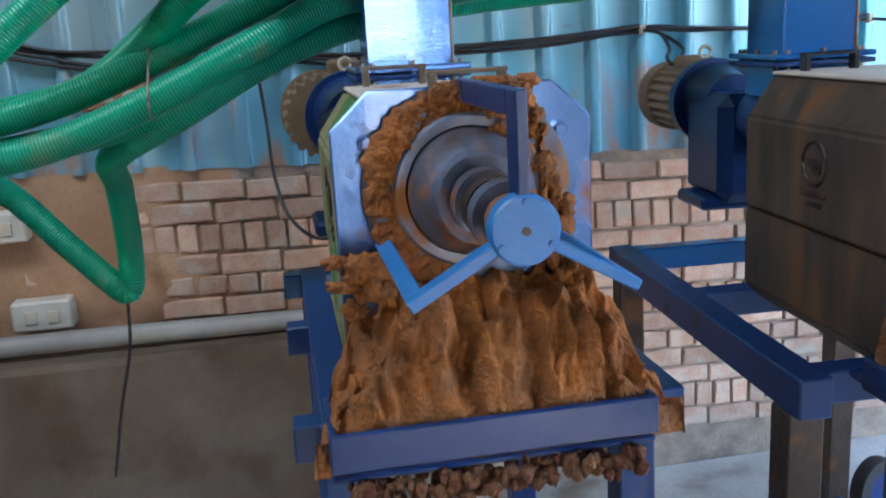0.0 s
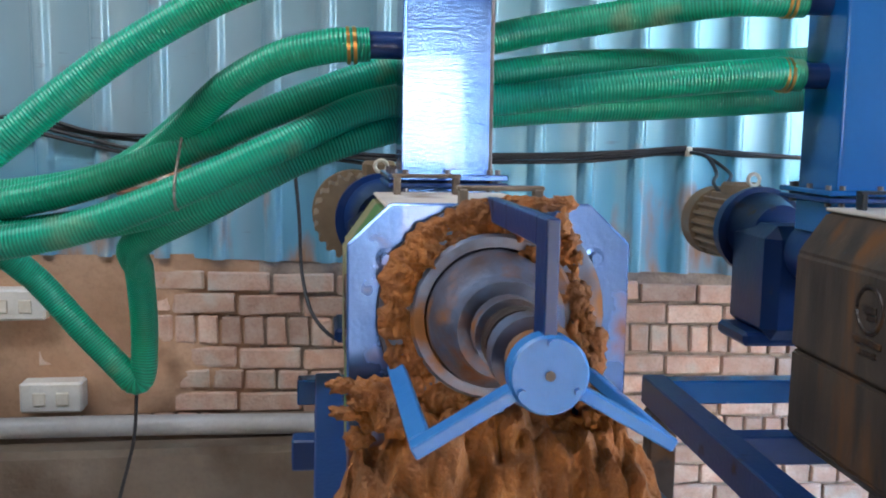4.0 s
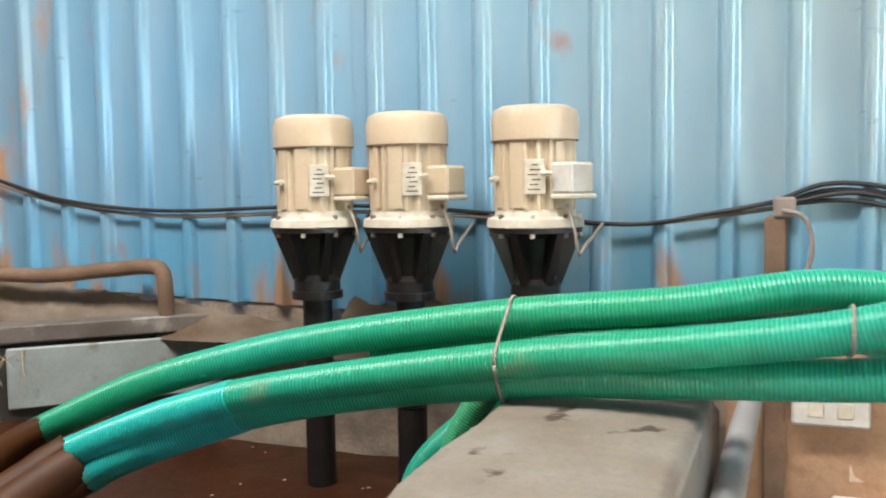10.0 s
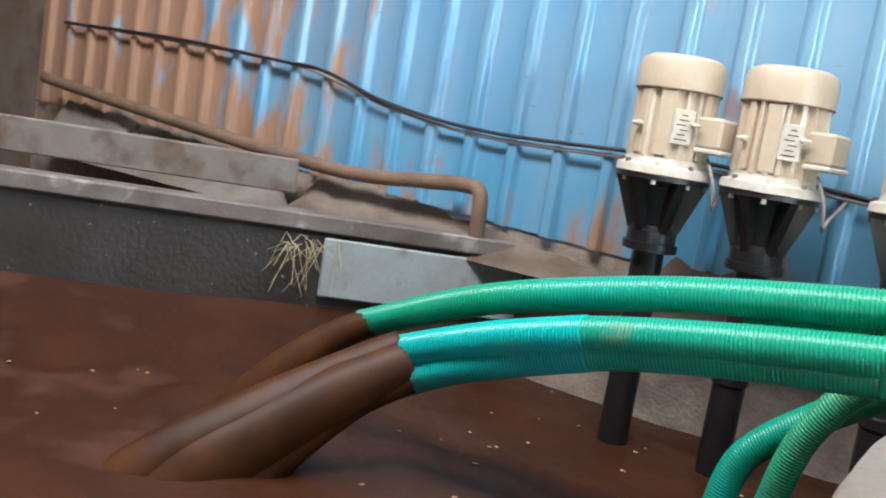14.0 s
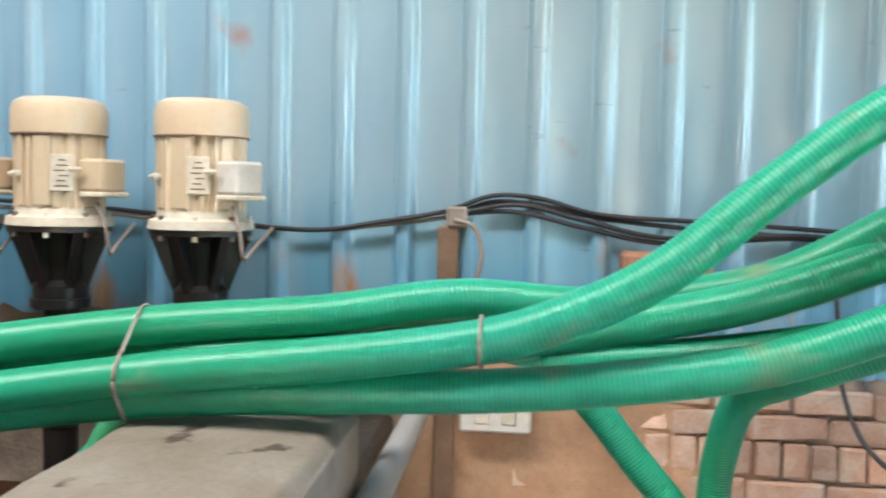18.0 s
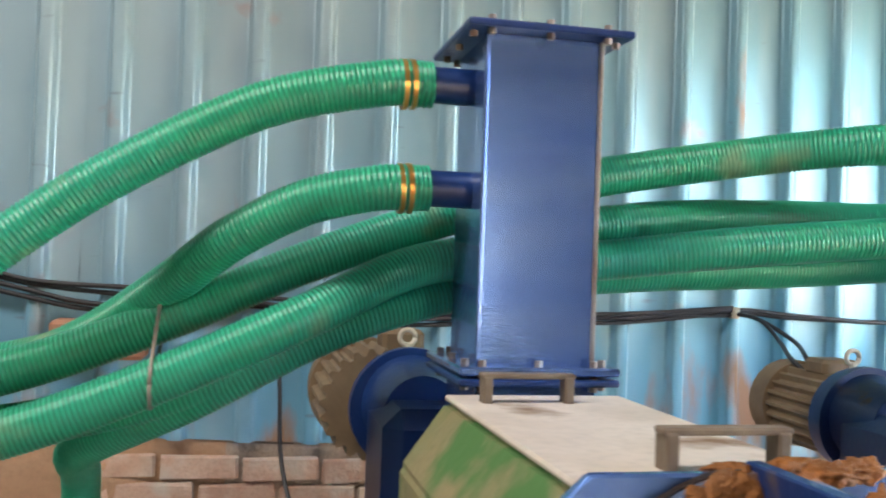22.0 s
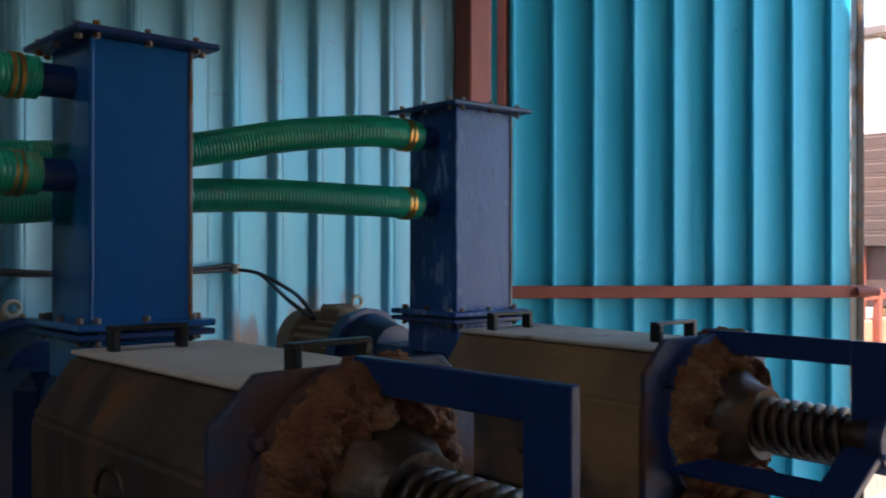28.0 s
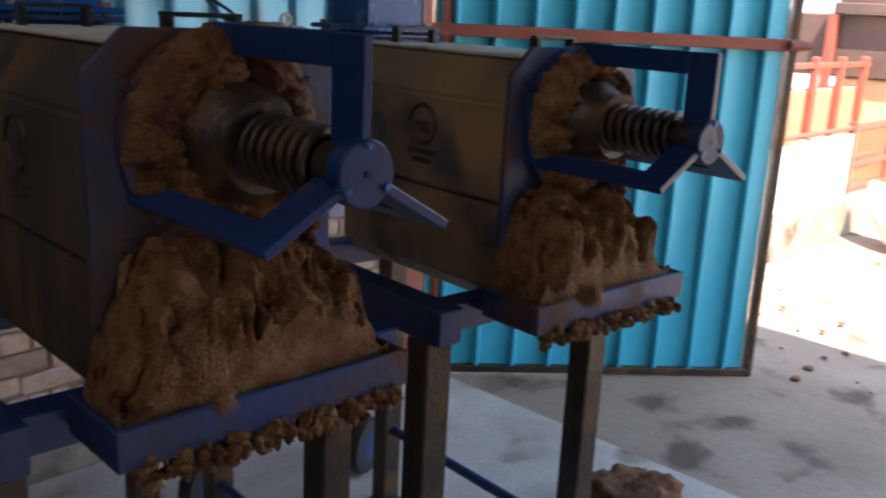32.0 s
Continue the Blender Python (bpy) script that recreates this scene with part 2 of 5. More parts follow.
BLUE_DIRTY = material("dung_smeared_blue_paint", (0.007, 0.032, 0.135), 0.5, 0.0, (0.018, 0.018, 0.035), 0.9, 6, 50, 0.3, 0.25, 50,
                      stain=(0.085, 0.032, 0.012), stain_scale=5.0, stain_low=0.48, stain_high=0.62)
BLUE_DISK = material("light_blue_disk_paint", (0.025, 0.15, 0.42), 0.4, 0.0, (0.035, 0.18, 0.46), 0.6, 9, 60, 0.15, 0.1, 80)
STEEL = material("smeared_blue_plate", (0.12, 0.22, 0.48), 0.26, 0.6, (0.05, 0.14, 0.40), 0.9, 5, 40, 0.2, 0.08, 90, coat=0.6,
                 stain=(0.22, 0.09, 0.025), stain_scale=7.0, stain_low=0.58, stain_high=0.70)
RING = material("blue_grey_smeared_ring", (0.13, 0.17, 0.26), 0.38, 0.45, (0.10, 0.06, 0.045), 0.9, 14, 60, 0.3, 0.15, 60,
                stain=(0.26, 0.105, 0.025), stain_scale=11.0, stain_low=0.50, stain_high=0.62)
WORN_STEEL = material("worn_wet_steel", (0.24, 0.22, 0.22), 0.48, 0.4, (0.12, 0.06, 0.03), 0.9, 12, 60, 0.4, 0.25, 60,
                      stain=(0.24, 0.10, 0.03), stain_scale=9.0, stain_low=0.55, stain_high=0.62)
LID = material("dusty_white_lid", (0.62, 0.54, 0.46), 0.6, 0.0, (0.46, 0.37, 0.29), 0.8, 6, 60, 0.3, 0.1, 60,
               stain=(0.16, 0.08, 0.03), stain_scale=5.0, stain_low=0.58, stain_high=0.7)
CASING = material("dung_stained_casing", (0.080, 0.050, 0.030), 0.75, 0.0, (0.028, 0.020, 0.016), 0.9, 9, 70, 0.3, 0.2, 50,
                  stain=(0.14, 0.06, 0.02), stain_scale=6.0, stain_low=0.55, stain_high=0.68, stretch=(1.4, 1.4, 0.3))
CASING_TAN = material("tan_stained_casing", (0.32, 0.185, 0.085), 0.45, 0.0, (0.13, 0.075, 0.035), 0.9, 4, 60, 0.3, 0.2, 50, stain=(0.05, 0.04, 0.04), stain_scale=3.0, stain_low=0.55, stain_high=0.68)
CASING_GREEN = material("green_smeared_casing", (0.26, 0.20, 0.10), 0.55, 0.0, (0.12, 0.16, 0.06), 0.9, 5, 60, 0.3, 0.2, 50,
                        stain=(0.06, 0.15, 0.04), stain_scale=6.0, stain_low=0.50, stain_high=0.6)
DUSTY = material("dusty_brown_steel", (0.20, 0.145, 0.10), 0.65, 0.1, (0.10, 0.065, 0.045), 0.8, 18, 60, 0.3, 0.1, 60)
TERRACOTTA = material("dusty_terracotta_box", (0.42, 0.19, 0.11), 0.7, 0, (0.30, 0.14, 0.08), 0.8, 8, 60, 0.3, 0.1, 60)
DUNG = material("fibrous_brown_dung", (0.14, 0.038, 0.008), 0.9, 0, (0.27, 0.16, 0.07), 0.9, 26, 150, 0.7, 1.0, 160)
# darkened copy of the dung, with shade put into its colour
DUNG_SHADED = material("shaded_red_brown_dung", (0.11, 0.028, 0.007), 0.8, 0, (0.21, 0.10, 0.036), 0.9, 16, 120, 0.6, 0.9, 130)
DUNG_WET = material("wet_orange_dung", (0.34, 0.108, 0.010), 0.65, 0, (0.16, 0.062, 0.017), 0.9, 17, 110, 0.6, 0.9, 130)
# grimy iron; on presses B and C its darkness also stands for shade
GRIMY_DARK = material("grimy_wet_dark_iron", (0.05, 0.035, 0.028), 0.4, 0.3, (0.03, 0.015, 0.008), 0.9, 12, 60, 0.4, 0.3, 60, stain=(0.12, 0.055, 0.02), stain_scale=11.0, stain_low=0.52, stain_high=0.66)
SMEAR = material("peach_mud_smear", (0.42, 0.25, 0.15), 0.85, 0, (0.30, 0.16, 0.085), 0.9, 3.5, 70, 0.35, 0.35, 40, stain=(0.20, 0.11, 0.06), stain_scale=4.0, stain_low=0.58, stain_high=0.72)
MUCK = material("drying_grey_brown_muck", (0.215, 0.18, 0.145), 0.65, 0, (0.155, 0.115, 0.08), 0.9, 5, 70, 0.4, 0.4, 35, stain=(0.055, 0.036, 0.024), stain_scale=9.0, stain_low=0.64, stain_high=0.69)
WRAP = material("glossy_rippled_blue_paint", (0.16, 0.28, 0.58), 0.17, 0.72, (0.07, 0.17, 0.50), 0.9, 5, 40, 0.15, 0.10, 70, coat=0.6, stretch=(0.6, 0.6, 2.2))
SLURRY = material("brown_slurry", (0.048, 0.015, 0.005), 0.42, 0, (0.020, 0.0065, 0.003), 0.9, 3, 25, 0.3, 0.5, 14,
                  stain=(0.060, 0.020, 0.007), stain_scale=3.0, stain_low=0.55, stain_high=0.7)
JET = material("pouring_slurry", (0.070, 0.024, 0.006), 0.5, 0, (0.028, 0.009, 0.003), 0.9, 7, 60, 0.3, 0.08, 10)
SLURRY.node_tree.nodes["Principled BSDF"].inputs["Specular IOR Level"].default_value = 0.22
JET.node_tree.nodes["Principled BSDF"].inputs["Specular IOR Level"].default_value = 0.2
BEIGE = material("beige_motor_paint", (0.52, 0.40, 0.28), 0.38, 0.0, (0.46, 0.37, 0.25), 0.7, 8, 60, 0.15, 0.05, 60, coat=0.2)
BROWN_MOTOR = material("dusty_tan_motor_paint", (0.22, 0.145, 0.08), 0.6, 0.0, (0.12, 0.075, 0.04), 0.8, 8, 60, 0.3, 0.1, 60)
PALE = material("pale_motor_base", (0.62, 0.56, 0.46), 0.55, 0.0, (0.45, 0.36, 0.26), 0.8, 20, 60, 0.3, 0.1, 60)
BLACK = material("black_iron", (0.012, 0.011, 0.012), 0.32, 0.2, (0.03, 0.02, 0.015), 0.6, 12, 60, 0.2, 0.15, 60)
RUBBER = material("black_cable", (0.015, 0.014, 0.016), 0.5, 0, (0.04, 0.03, 0.03), 0.6, 9, 60, 0.2, 0.0)
CABLE_PALE = material("dusty_cable", (0.30, 0.24, 0.20), 0.6, 0, (0.16, 0.12, 0.10), 0.7, 9, 60, 0.2, 0.0)
RED = material("red_oxide_steel", (0.30, 0.075, 0.045), 0.55, 0.1, (0.20, 0.06, 0.04), 0.8, 5, 60, 0.25, 0.1, 60)
COPPER = material("brass_clamp", (0.55, 0.30, 0.08), 0.3, 0.8, (0.40, 0.20, 0.05), 0.6, 30, 60, 0.2, 0.0)
RUST = material("rusty_pipe", (0.22, 0.13, 0.08), 0.75, 0.1, (0.12, 0.07, 0.04), 0.8, 9, 70, 0.4, 0.2, 60)
GREY_PIPE = material("grey_pvc_pipe", (0.36, 0.34, 0.33), 0.45, 0, (0.26, 0.23, 0.21), 0.7, 6, 60, 0.25, 0.05, 60)
PAINTED_GREY = material("pale_painted_channel", (0.185, 0.155, 0.13), 0.6, 0, (0.12, 0.085, 0.06), 0.8, 4, 60, 0.3, 0.1, 60,
                        stain=(0.08, 0.045, 0.025), stain_scale=5.0, stain_low=0.50, stain_high=0.66)
WHITE = material("white_plastic", (0.60, 0.57, 0.52), 0.5, 0, (0.42, 0.36, 0.30), 0.8, 8, 60, 0.25, 0.05, 60)
SACK = material("woven_white_sack", (0.62, 0.58, 0.56), 0.7, 0, (0.55, 0.33, 0.30), 0.7, 3, 90, 0.15, 0.2, 150)
EARTH = material("trodden_earth", (0.37, 0.29, 0.21), 0.95, 0, (0.24, 0.17, 0.12), 0.9, 1.2, 30, 0.4, 0.6, 18,
                 stain=(0.13, 0.09, 0.065), stain_scale=2.4, stain_low=0.56, stain_high=0.66)
SLAB = material("dusty_concrete_floor", (0.60, 0.55, 0.48), 0.85, 0, (0.38, 0.33, 0.27), 0.9, 2.5, 50, 0.4, 0.3, 30,
                stain=(0.22, 0.17, 0.12), stain_scale=2.6, stain_low=0.60, stain_high=0.74)
ORANGE = material("orange_limewash", (0.75, 0.45, 0.20), 0.85, 0, (0.70, 0.52, 0.30), 0.8, 1.0, 40, 0.2, 0.2, 30)
ROOF = material("dark_weathered_roof_sheet", (0.16, 0.12, 0.11), 0.7, 0.1, (0.22, 0.16, 0.14), 0.8, 2, 40, 0.3, 0.1, 30)
YARD_ROOF = material("dark_brown_shed_roof", (0.09, 0.055, 0.045), 0.7, 0.1, (0.15, 0.08, 0.06), 0.8, 2, 40, 0.3, 0.1, 30)
WHITEWASH = material("whitewashed_wall", (0.78, 0.75, 0.72), 0.8, 0, (0.65, 0.62, 0.60), 0.7, 1.5, 40, 0.2, 0.2, 30)
STRAW = material("dry_straw", (0.42, 0.33, 0.18), 0.8, 0, (0.28, 0.20, 0.10), 0.8, 30, 60, 0.3, 0.0)
FOAM = material("pale_foam", (0.22, 0.13, 0.07), 0.5, 0, (0.3, 0.18, 0.1), 0.7, 40, 60, 0.3, 0.0)


# ---- mesh helpers ----
def part(name, bm, mat, parent=None, label="", smooth=False):
    """Links a bmesh as one mesh object under a thing or a part."""
    me = bpy.data.meshes.new(name)
    bmesh.ops.recalc_face_normals(bm, faces=bm.faces)
    bm.to_mesh(me)
    bm.free()
    for m in mat if isinstance(mat, (list, tuple)) else (mat,):
        me.materials.append(m)
    me.polygons.foreach_set("use_smooth", [True] * len(me.polygons))
    if not smooth:
        me.set_sharp_from_angle(angle=radians(32))
    ob = new(name, me)
    ob.parent = parent
    if label:
        ob["label"] = label
    return ob


def thing(name, label, category, at=(0, 0, 0), group="", kind=""):
    """An Empty at a thing's base that carries its parts; the parts are given in world metres by at()."""
    return tagged(new(name), label, category, group, kind)


def box(bm, lo, hi, bevel=0.004, m=None, index=0):
    c, s = [(a + b) / 2 for a, b in zip(lo, hi)], [abs(b - a) for a, b in zip(lo, hi)]
    mat = (m or Matrix()) @ Matrix.Translation(c) @ Matrix.Diagonal((*s, 1))
    vs = bmesh.ops.create_cube(bm, size=1, matrix=mat)["verts"]
    if bevel:
        es = {e for v in vs for e in v.link_edges}
        fs = bmesh.ops.bevel(bm, geom=list(es), offset=min(bevel, min(s) * 0.4), segments=1, affect="EDGES")["faces"]
    if index:
        for f in bm.faces:
            if f.material_index == 0 and any(v in vs for v in f.verts):
                f.material_index = index
    return bm


def rod(bm, a, b, r, r2=None, seg=16, caps=True):
    a, b = Vector(a), Vector(b)
    d = b - a
    m = Matrix.Translation((a + b) / 2) @ d.to_track_quat("Z", "Y").to_matrix().to_4x4()
    bmesh.ops.create_cone(bm, cap_ends=caps, segments=seg, radius1=r, radius2=r if r2 is None else r2, depth=d.length, matrix=m)
    return bm


def lathe(bm, profile, m, seg=28):
    """A solid turned round the local z axis: profile rows of (radius, z)."""
    rings = []
    for r, z in profile:
        rings.append([bm.verts.new(m @ Vector((r * math.cos(2 * math.pi * k / seg), r * math.sin(2 * math.pi * k / seg), z))) for k in range(seg)])
    for a, b in zip(rings, rings[1:]):
        for k in range(seg):
            bm.faces.new((a[k], a[(k + 1) % seg], b[(k + 1) % seg], b[k]))
    bm.faces.new(rings[0][::-1]), bm.faces.new(rings[-1])
    return bm


def prism(bm, outline, y0, y1, hole=None):
    """A plate or solid: an outline of (x, z) pushed from y0 to y1."""
    a = [bm.verts.new((x, y0, z)) for x, z in outline]
    b = [bm.verts.new((x, y1, z)) for x, z in outline]
    n = len(outline)
    bm.faces.new(a), bm.faces.new(b[::-1])
    for k in range(n):
        bm.faces.new((a[k], b[k], b[(k + 1) % n], a[(k + 1) % n]))
    return bm


def curve_points(pts, step):
    """Points at even steps on a smooth curve through pts."""
    P = [Vector(p) for p in pts]
    P = [2 * P[0] - P[1], *P, 2 * P[-1] - P[-2]]
    out = []
    for i in range(1, len(P) - 2):
        p0, p1, p2, p3 = P[i - 1 : i + 3]
        for k in range(24):
            t = k / 24
            out.append(0.5 * (2 * p1 + (p2 - p0) * t + (2 * p0 - 5 * p1 + 4 * p2 - p3) * t * t + (3 * p1 - p0 - 3 * p2 + p3) * t**3))
    out.append(P[-2])
    even, left = [out[0]], step
    for a, b in zip(out, out[1:]):
        d = (b - a).length
        pos = 0.0
        while d - pos >= left:
            pos += left
            even.append(a.lerp(b, pos / d))
            left = step
        left -= d - pos
    return even


def tube_mesh(name, pts, radius, seg=14, step=0.02, ribs=0.0, mats=None):
    """A hose or cable along pts. ribs: the rib pitch; grooves take the second material."""
    if ribs:
        step = ribs / 4
    C = curve_points(pts, step)
    verts, faces, idx = [], [], []
    up = Vector((0.3, 0.2, 1)).normalized()
    for i, c in enumerate(C):
        d = (C[min(i + 1, len(C) - 1)] - C[max(i - 1, 0)]).normalized()
        u = (up - d * up.dot(d)).normalized()
        w = d.cross(u)
        up = u
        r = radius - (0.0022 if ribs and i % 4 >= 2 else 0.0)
        for k in range(seg):
            a = 2 * math.pi * k / seg
            verts.append(c + (u * math.cos(a) + w * math.sin(a)) * r)
    for i in range(len(C) - 1):
        for k in range(seg):
            faces.append((i * seg + k, i * seg + (k + 1) % seg, (i + 1) * seg + (k + 1) % seg, (i + 1) * seg + k))
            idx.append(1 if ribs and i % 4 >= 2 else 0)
    faces += [tuple(range(seg))[::-1], tuple(range((len(C) - 1) * seg, len(C) * seg))]
    idx += [0, 0]
    me = bpy.data.meshes.new(name)
    me.from_pydata([tuple(v) for v in verts], [], faces)
    for m in mats:
        me.materials.append(m)
    me.polygons.foreach_set("material_index", [min(i, len(mats) - 1) for i in idx])
    me.polygons.foreach_set("use_smooth", [True] * len(faces))
    me.update()
    return me


def tube(name, pts, radius, mats, parent=None, label="", category="", group="", **kw):
    ob = new(name, tube_mesh(name, pts, radius, mats=mats if isinstance(mats, (list, tuple)) else [mats], **kw))
    ob.parent = parent
    return tagged(ob, label, category, group)


def lump(bm, centre, size, seed, rough=0.25, sub=3, freq=3.0):
    """An uneven clod: a pushed-about ball."""
    vs = bmesh.ops.create_icosphere(bm, subdivisions=sub, radius=1)["verts"]
    for v in vs:
        n = noise.noise(v.co * freq + Vector((seed * 7.3, seed * 1.7, seed))) + 0.5 * noise.noise(v.co * freq * 3 + Vector((seed, 0, 0)))
        v.co = Vector(centre) + Vector((v.co.x * size[0], v.co.y * size[1], v.co.z * size[2])) * (1 + rough * n)
    return bm


# ---- the shed ----
def sheet_bottom(x):
    return 1.505 - 0.034 * x


def corrugated(name, x0, n, bottom, top, mat, parent, m=None, pitch=0.2, wide=1.0):
    """One ribbed steel sheet with n ribs, its ribs towards -y."""
    xs = []
    for k in range(n):
        c = x0 + pitch * (k + 0.5)
        xs.append((c - pitch / 2, 0.0))
        side, px_, py_ = [], c - 0.040 * wide, 0.0
        for ang, ds in ((0, 0), (18, 0.005), (36, 0.005), (54, 0.005), (70, 0.018), (54, 0.005), (36, 0.005), (18, 0.005)):
            px_, py_ = px_ + wide * ds * math.cos(radians(ang)), py_ - ds * math.sin(radians(ang))
            side.append((px_, py_))
        xs += side + [(2 * c - a, b) for a, b in side[::-1]]
    xs.append((x0 + pitch * n + 0.012, 0.0))
    rows = 5
    bm = bmesh.new()
    grid = []
    for side in (0, 0.0012):
        for r in range(rows):
            t = r / (rows - 1)
            row = []
            for x, y in xs:
                z = bottom(x) * (1 - t) + top * t
                wob = 0.004 * noise.noise(Vector((x * 3, z * 1.3, 2.0)))
                row.append(bm.verts.new((m or Matrix()) @ Vector((x, y + side + wob, z))))
            grid.append(row)
    for s in (0, rows):
        for a, b in zip(grid[s : s + rows], grid[s + 1 : s + rows]):
            for k in range(len(xs) - 1):
                bm.faces.new((a[k], a[k + 1], b[k + 1], b[k]))
    return part(name, bm, mat, parent)


def build_wall():
    bm = bmesh.new()
    prism(bm, [(-7.2, 0.0), (3.15, 0.0), (3.15, sheet_bottom(3.15) + 0.05), (-7.2, sheet_bottom(-7.2) + 0.05)], 0.004, 0.22)
    wall = tagged(part("wall_north", bm, MORTAR), "brick wall with blue ribbed steel sheeting above", "wall", kind="structure")
    x = -7.2 + 0.0
    k = 0
    while x < 3.1:
        n = 5 if x < 2.5 else 2
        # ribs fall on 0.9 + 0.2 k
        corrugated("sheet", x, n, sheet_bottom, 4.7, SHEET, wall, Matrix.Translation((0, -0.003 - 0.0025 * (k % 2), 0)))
        x += 1.0
        k += 1
    return wall


def bricks_on(wall):
    rng = random.Random(4)
    meshes = []
    for w, h in ((0.228, 0.072), (0.072, 0.108), (0.11, 0.072)):
        for v in range(3):
            bm = bmesh.new()
            box(bm, (-w / 2, -0.016, -h / 2), (w / 2, 0.05, h / 2), 0.006)
            for vert in bm.verts:
                vert.co += Vector((rng.uniform(-1, 1), rng.uniform(-1, 1), rng.uniform(-1, 1))) * 0.0035
            me = bpy.data.meshes.new("brick")
            bm.to_mesh(me), bm.free()
            me.materials.append(BRICK)
            meshes.append(me)
    spare, count = bmesh.new(), 0
    courses, z = [], 1.43
    for kind in (0, 0, 1, 0, 2, 0, 1, 0, 2, 0, 0, 1, 0):
        h = 0.108 if kind == 1 else 0.072
        courses.append((kind, z, h))
        z -= h + 0.013
    for row, (kind, top, h) in enumerate(courses):
        w = (0.228, 0.072, 0.11)[kind]
        x = -1.9 + (row % 2) * w * 0.5
        while x < 3.0:
            zc = top - h / 2 - 0.034 * (x + w / 2) + 0.03
            me = meshes[kind * 3 + rng.randrange(3)]
            place = Matrix.Translation((x + w / 2, rng.uniform(-0.004, 0.004), zc)) @ pose(0, 0, 0, 0, rng.uniform(-1, 1), rng.uniform(-1.2, 1.2))
            if x < 1.35 and count < 300:
                b = new("brick", me)
                b.parent, b.matrix_basis = wall, place
                count += 1
            else:
                spare.from_mesh(me)
                spare.verts.ensure_lookup_table()
                for v in spare.verts[-len(me.vertices):]:
                    v.co = place @ v.co
            x += w + 0.012
    ob = part("brick_rest", spare, BRICK, wall)
    ob["kind"] = "stuff"


wall_north = build_wall()

# ground, floor, then the roof and sides that close the shed, mostly unseen additions
bm = bmesh.new()
for gx in range(61):
    for gy in range(61):
        x = math.copysign(abs(gx - 30) ** 2.2 * 0.8, gx - 30) + 6
        y = math.copysign(abs(gy - 30) ** 2.2 * 0.8, gy - 30) - 2
        near = max(0.0, 1 - math.hypot(x - 8, y + 2) / 30)
        bm.verts.new((x, y, 0.05 * near * noise.noise(Vector((x * 0.7, y * 0.7, 0))) - 0.02))
bm.verts.ensure_lookup_table()
for gx in range(60):
    for gy in range(60):
        k = gx * 61 + gy
        bm.faces.new([bm.verts[i] for i in (k, k + 61, k + 62, k + 1)])
tagged(part("ground", bm, EARTH, smooth=True), "trodden brown earth yard with scattered dung", "ground", kind="structure")
bm = bmesh.new()
box(bm, (-9, -7, -0.1), (3.3, 0.0, 0.035), 0.01)
tagged(part("floor", bm, SLAB), "dusty concrete shed floor with dark stains", "floor", kind="structure")
# unseen roof: holed for the added lamp, east edge keeps sun off the gate
bm = bmesh.new()
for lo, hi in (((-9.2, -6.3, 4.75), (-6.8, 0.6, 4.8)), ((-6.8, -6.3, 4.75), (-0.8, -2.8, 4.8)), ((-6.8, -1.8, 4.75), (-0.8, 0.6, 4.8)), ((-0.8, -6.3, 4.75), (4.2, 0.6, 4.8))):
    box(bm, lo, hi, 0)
tagged(part("ceiling", bm, ROOF), "unseen dark shed roof, its edge placed to shade the gate", "ceiling", kind="structure")
# opaque cover, added to keep the sun out of the made-up roof opening
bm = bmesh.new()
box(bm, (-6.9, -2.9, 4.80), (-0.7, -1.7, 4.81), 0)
tagged(part("skylight_sheet", bm, PAINTED_GREY), "opaque grey sheet added over the unseen roof opening", "roof sheet", kind="structure")
bm = bmesh.new()
box(bm, (-9.2, -7, 0), (-9.0, 0.2, 4.7), 0)
tagged(part("wall_west", bm, PLASTER), "stained plaster end wall", "wall", kind="structure")
# unseen wall added to block daylight; doorway placed by the glare on the tower
bm = bmesh.new()
for lo, hi in (((0.56, -6.3, 0), (3.3, -6.1, 4.75)), ((-9.0, -6.3, 0), (-0.04, -6.1, 4.75)), ((-0.04, -6.3, 2.6), (0.56, -6.1, 4.75))):
    box(bm, lo, hi, 0)
tagged(part("wall_south", bm, ROOF), "unseen dark back wall, added to keep daylight out", "wall", kind="structure")
# out of view: wall trims light on the presses, header darkens the upper sheeting
bm = bmesh.new()
box(bm, (3.2, -6.1, 0), (3.3, -4.6, 4.75), 0)
box(bm, (3.2, -4.6, 3.3), (3.3, -0.2, 4.75), 0)
tagged(part("wall_east", bm, ROOF), "unseen dark wall and header, added to cut the gateway light", "wall", kind="structure")
bm = bmesh.new()
box(bm, (-9.0, 0.0, 0), (-7.2, 0.2, 4.7), 0)
tagged(part("wall_north_west", bm, PLASTER), "stained plaster wall beyond the sheeting", "wall", kind="structure")

# gate leaf of teal sheet, swung inwards from its post
GATE_A, GATE_B = Vector((3.32, -0.08, 0)), Vector((4.70, -1.31, 0))
gate_turn = math.atan2(GATE_B.y - GATE_A.y, GATE_B.x - GATE_A.x)
gate_m = Matrix.Translation(GATE_A) @ Matrix.Rotation(gate_turn, 4, "Z")
gate_len = (GATE_B - GATE_A).length
gate = thing("gate", "teal ribbed steel gate leaf with a rusty red rail", "gate")
for k in range(2):
    n = 5 if k == 0 else int(gate_len / 0.2) - 5
    corrugated("gate_sheet", k * 1.0, n, lambda x: 0.02, 4.4, SHEET_TEAL, gate, gate_m @ Matrix.Translation((0, -0.002 * k, 0)), wide=0.55)
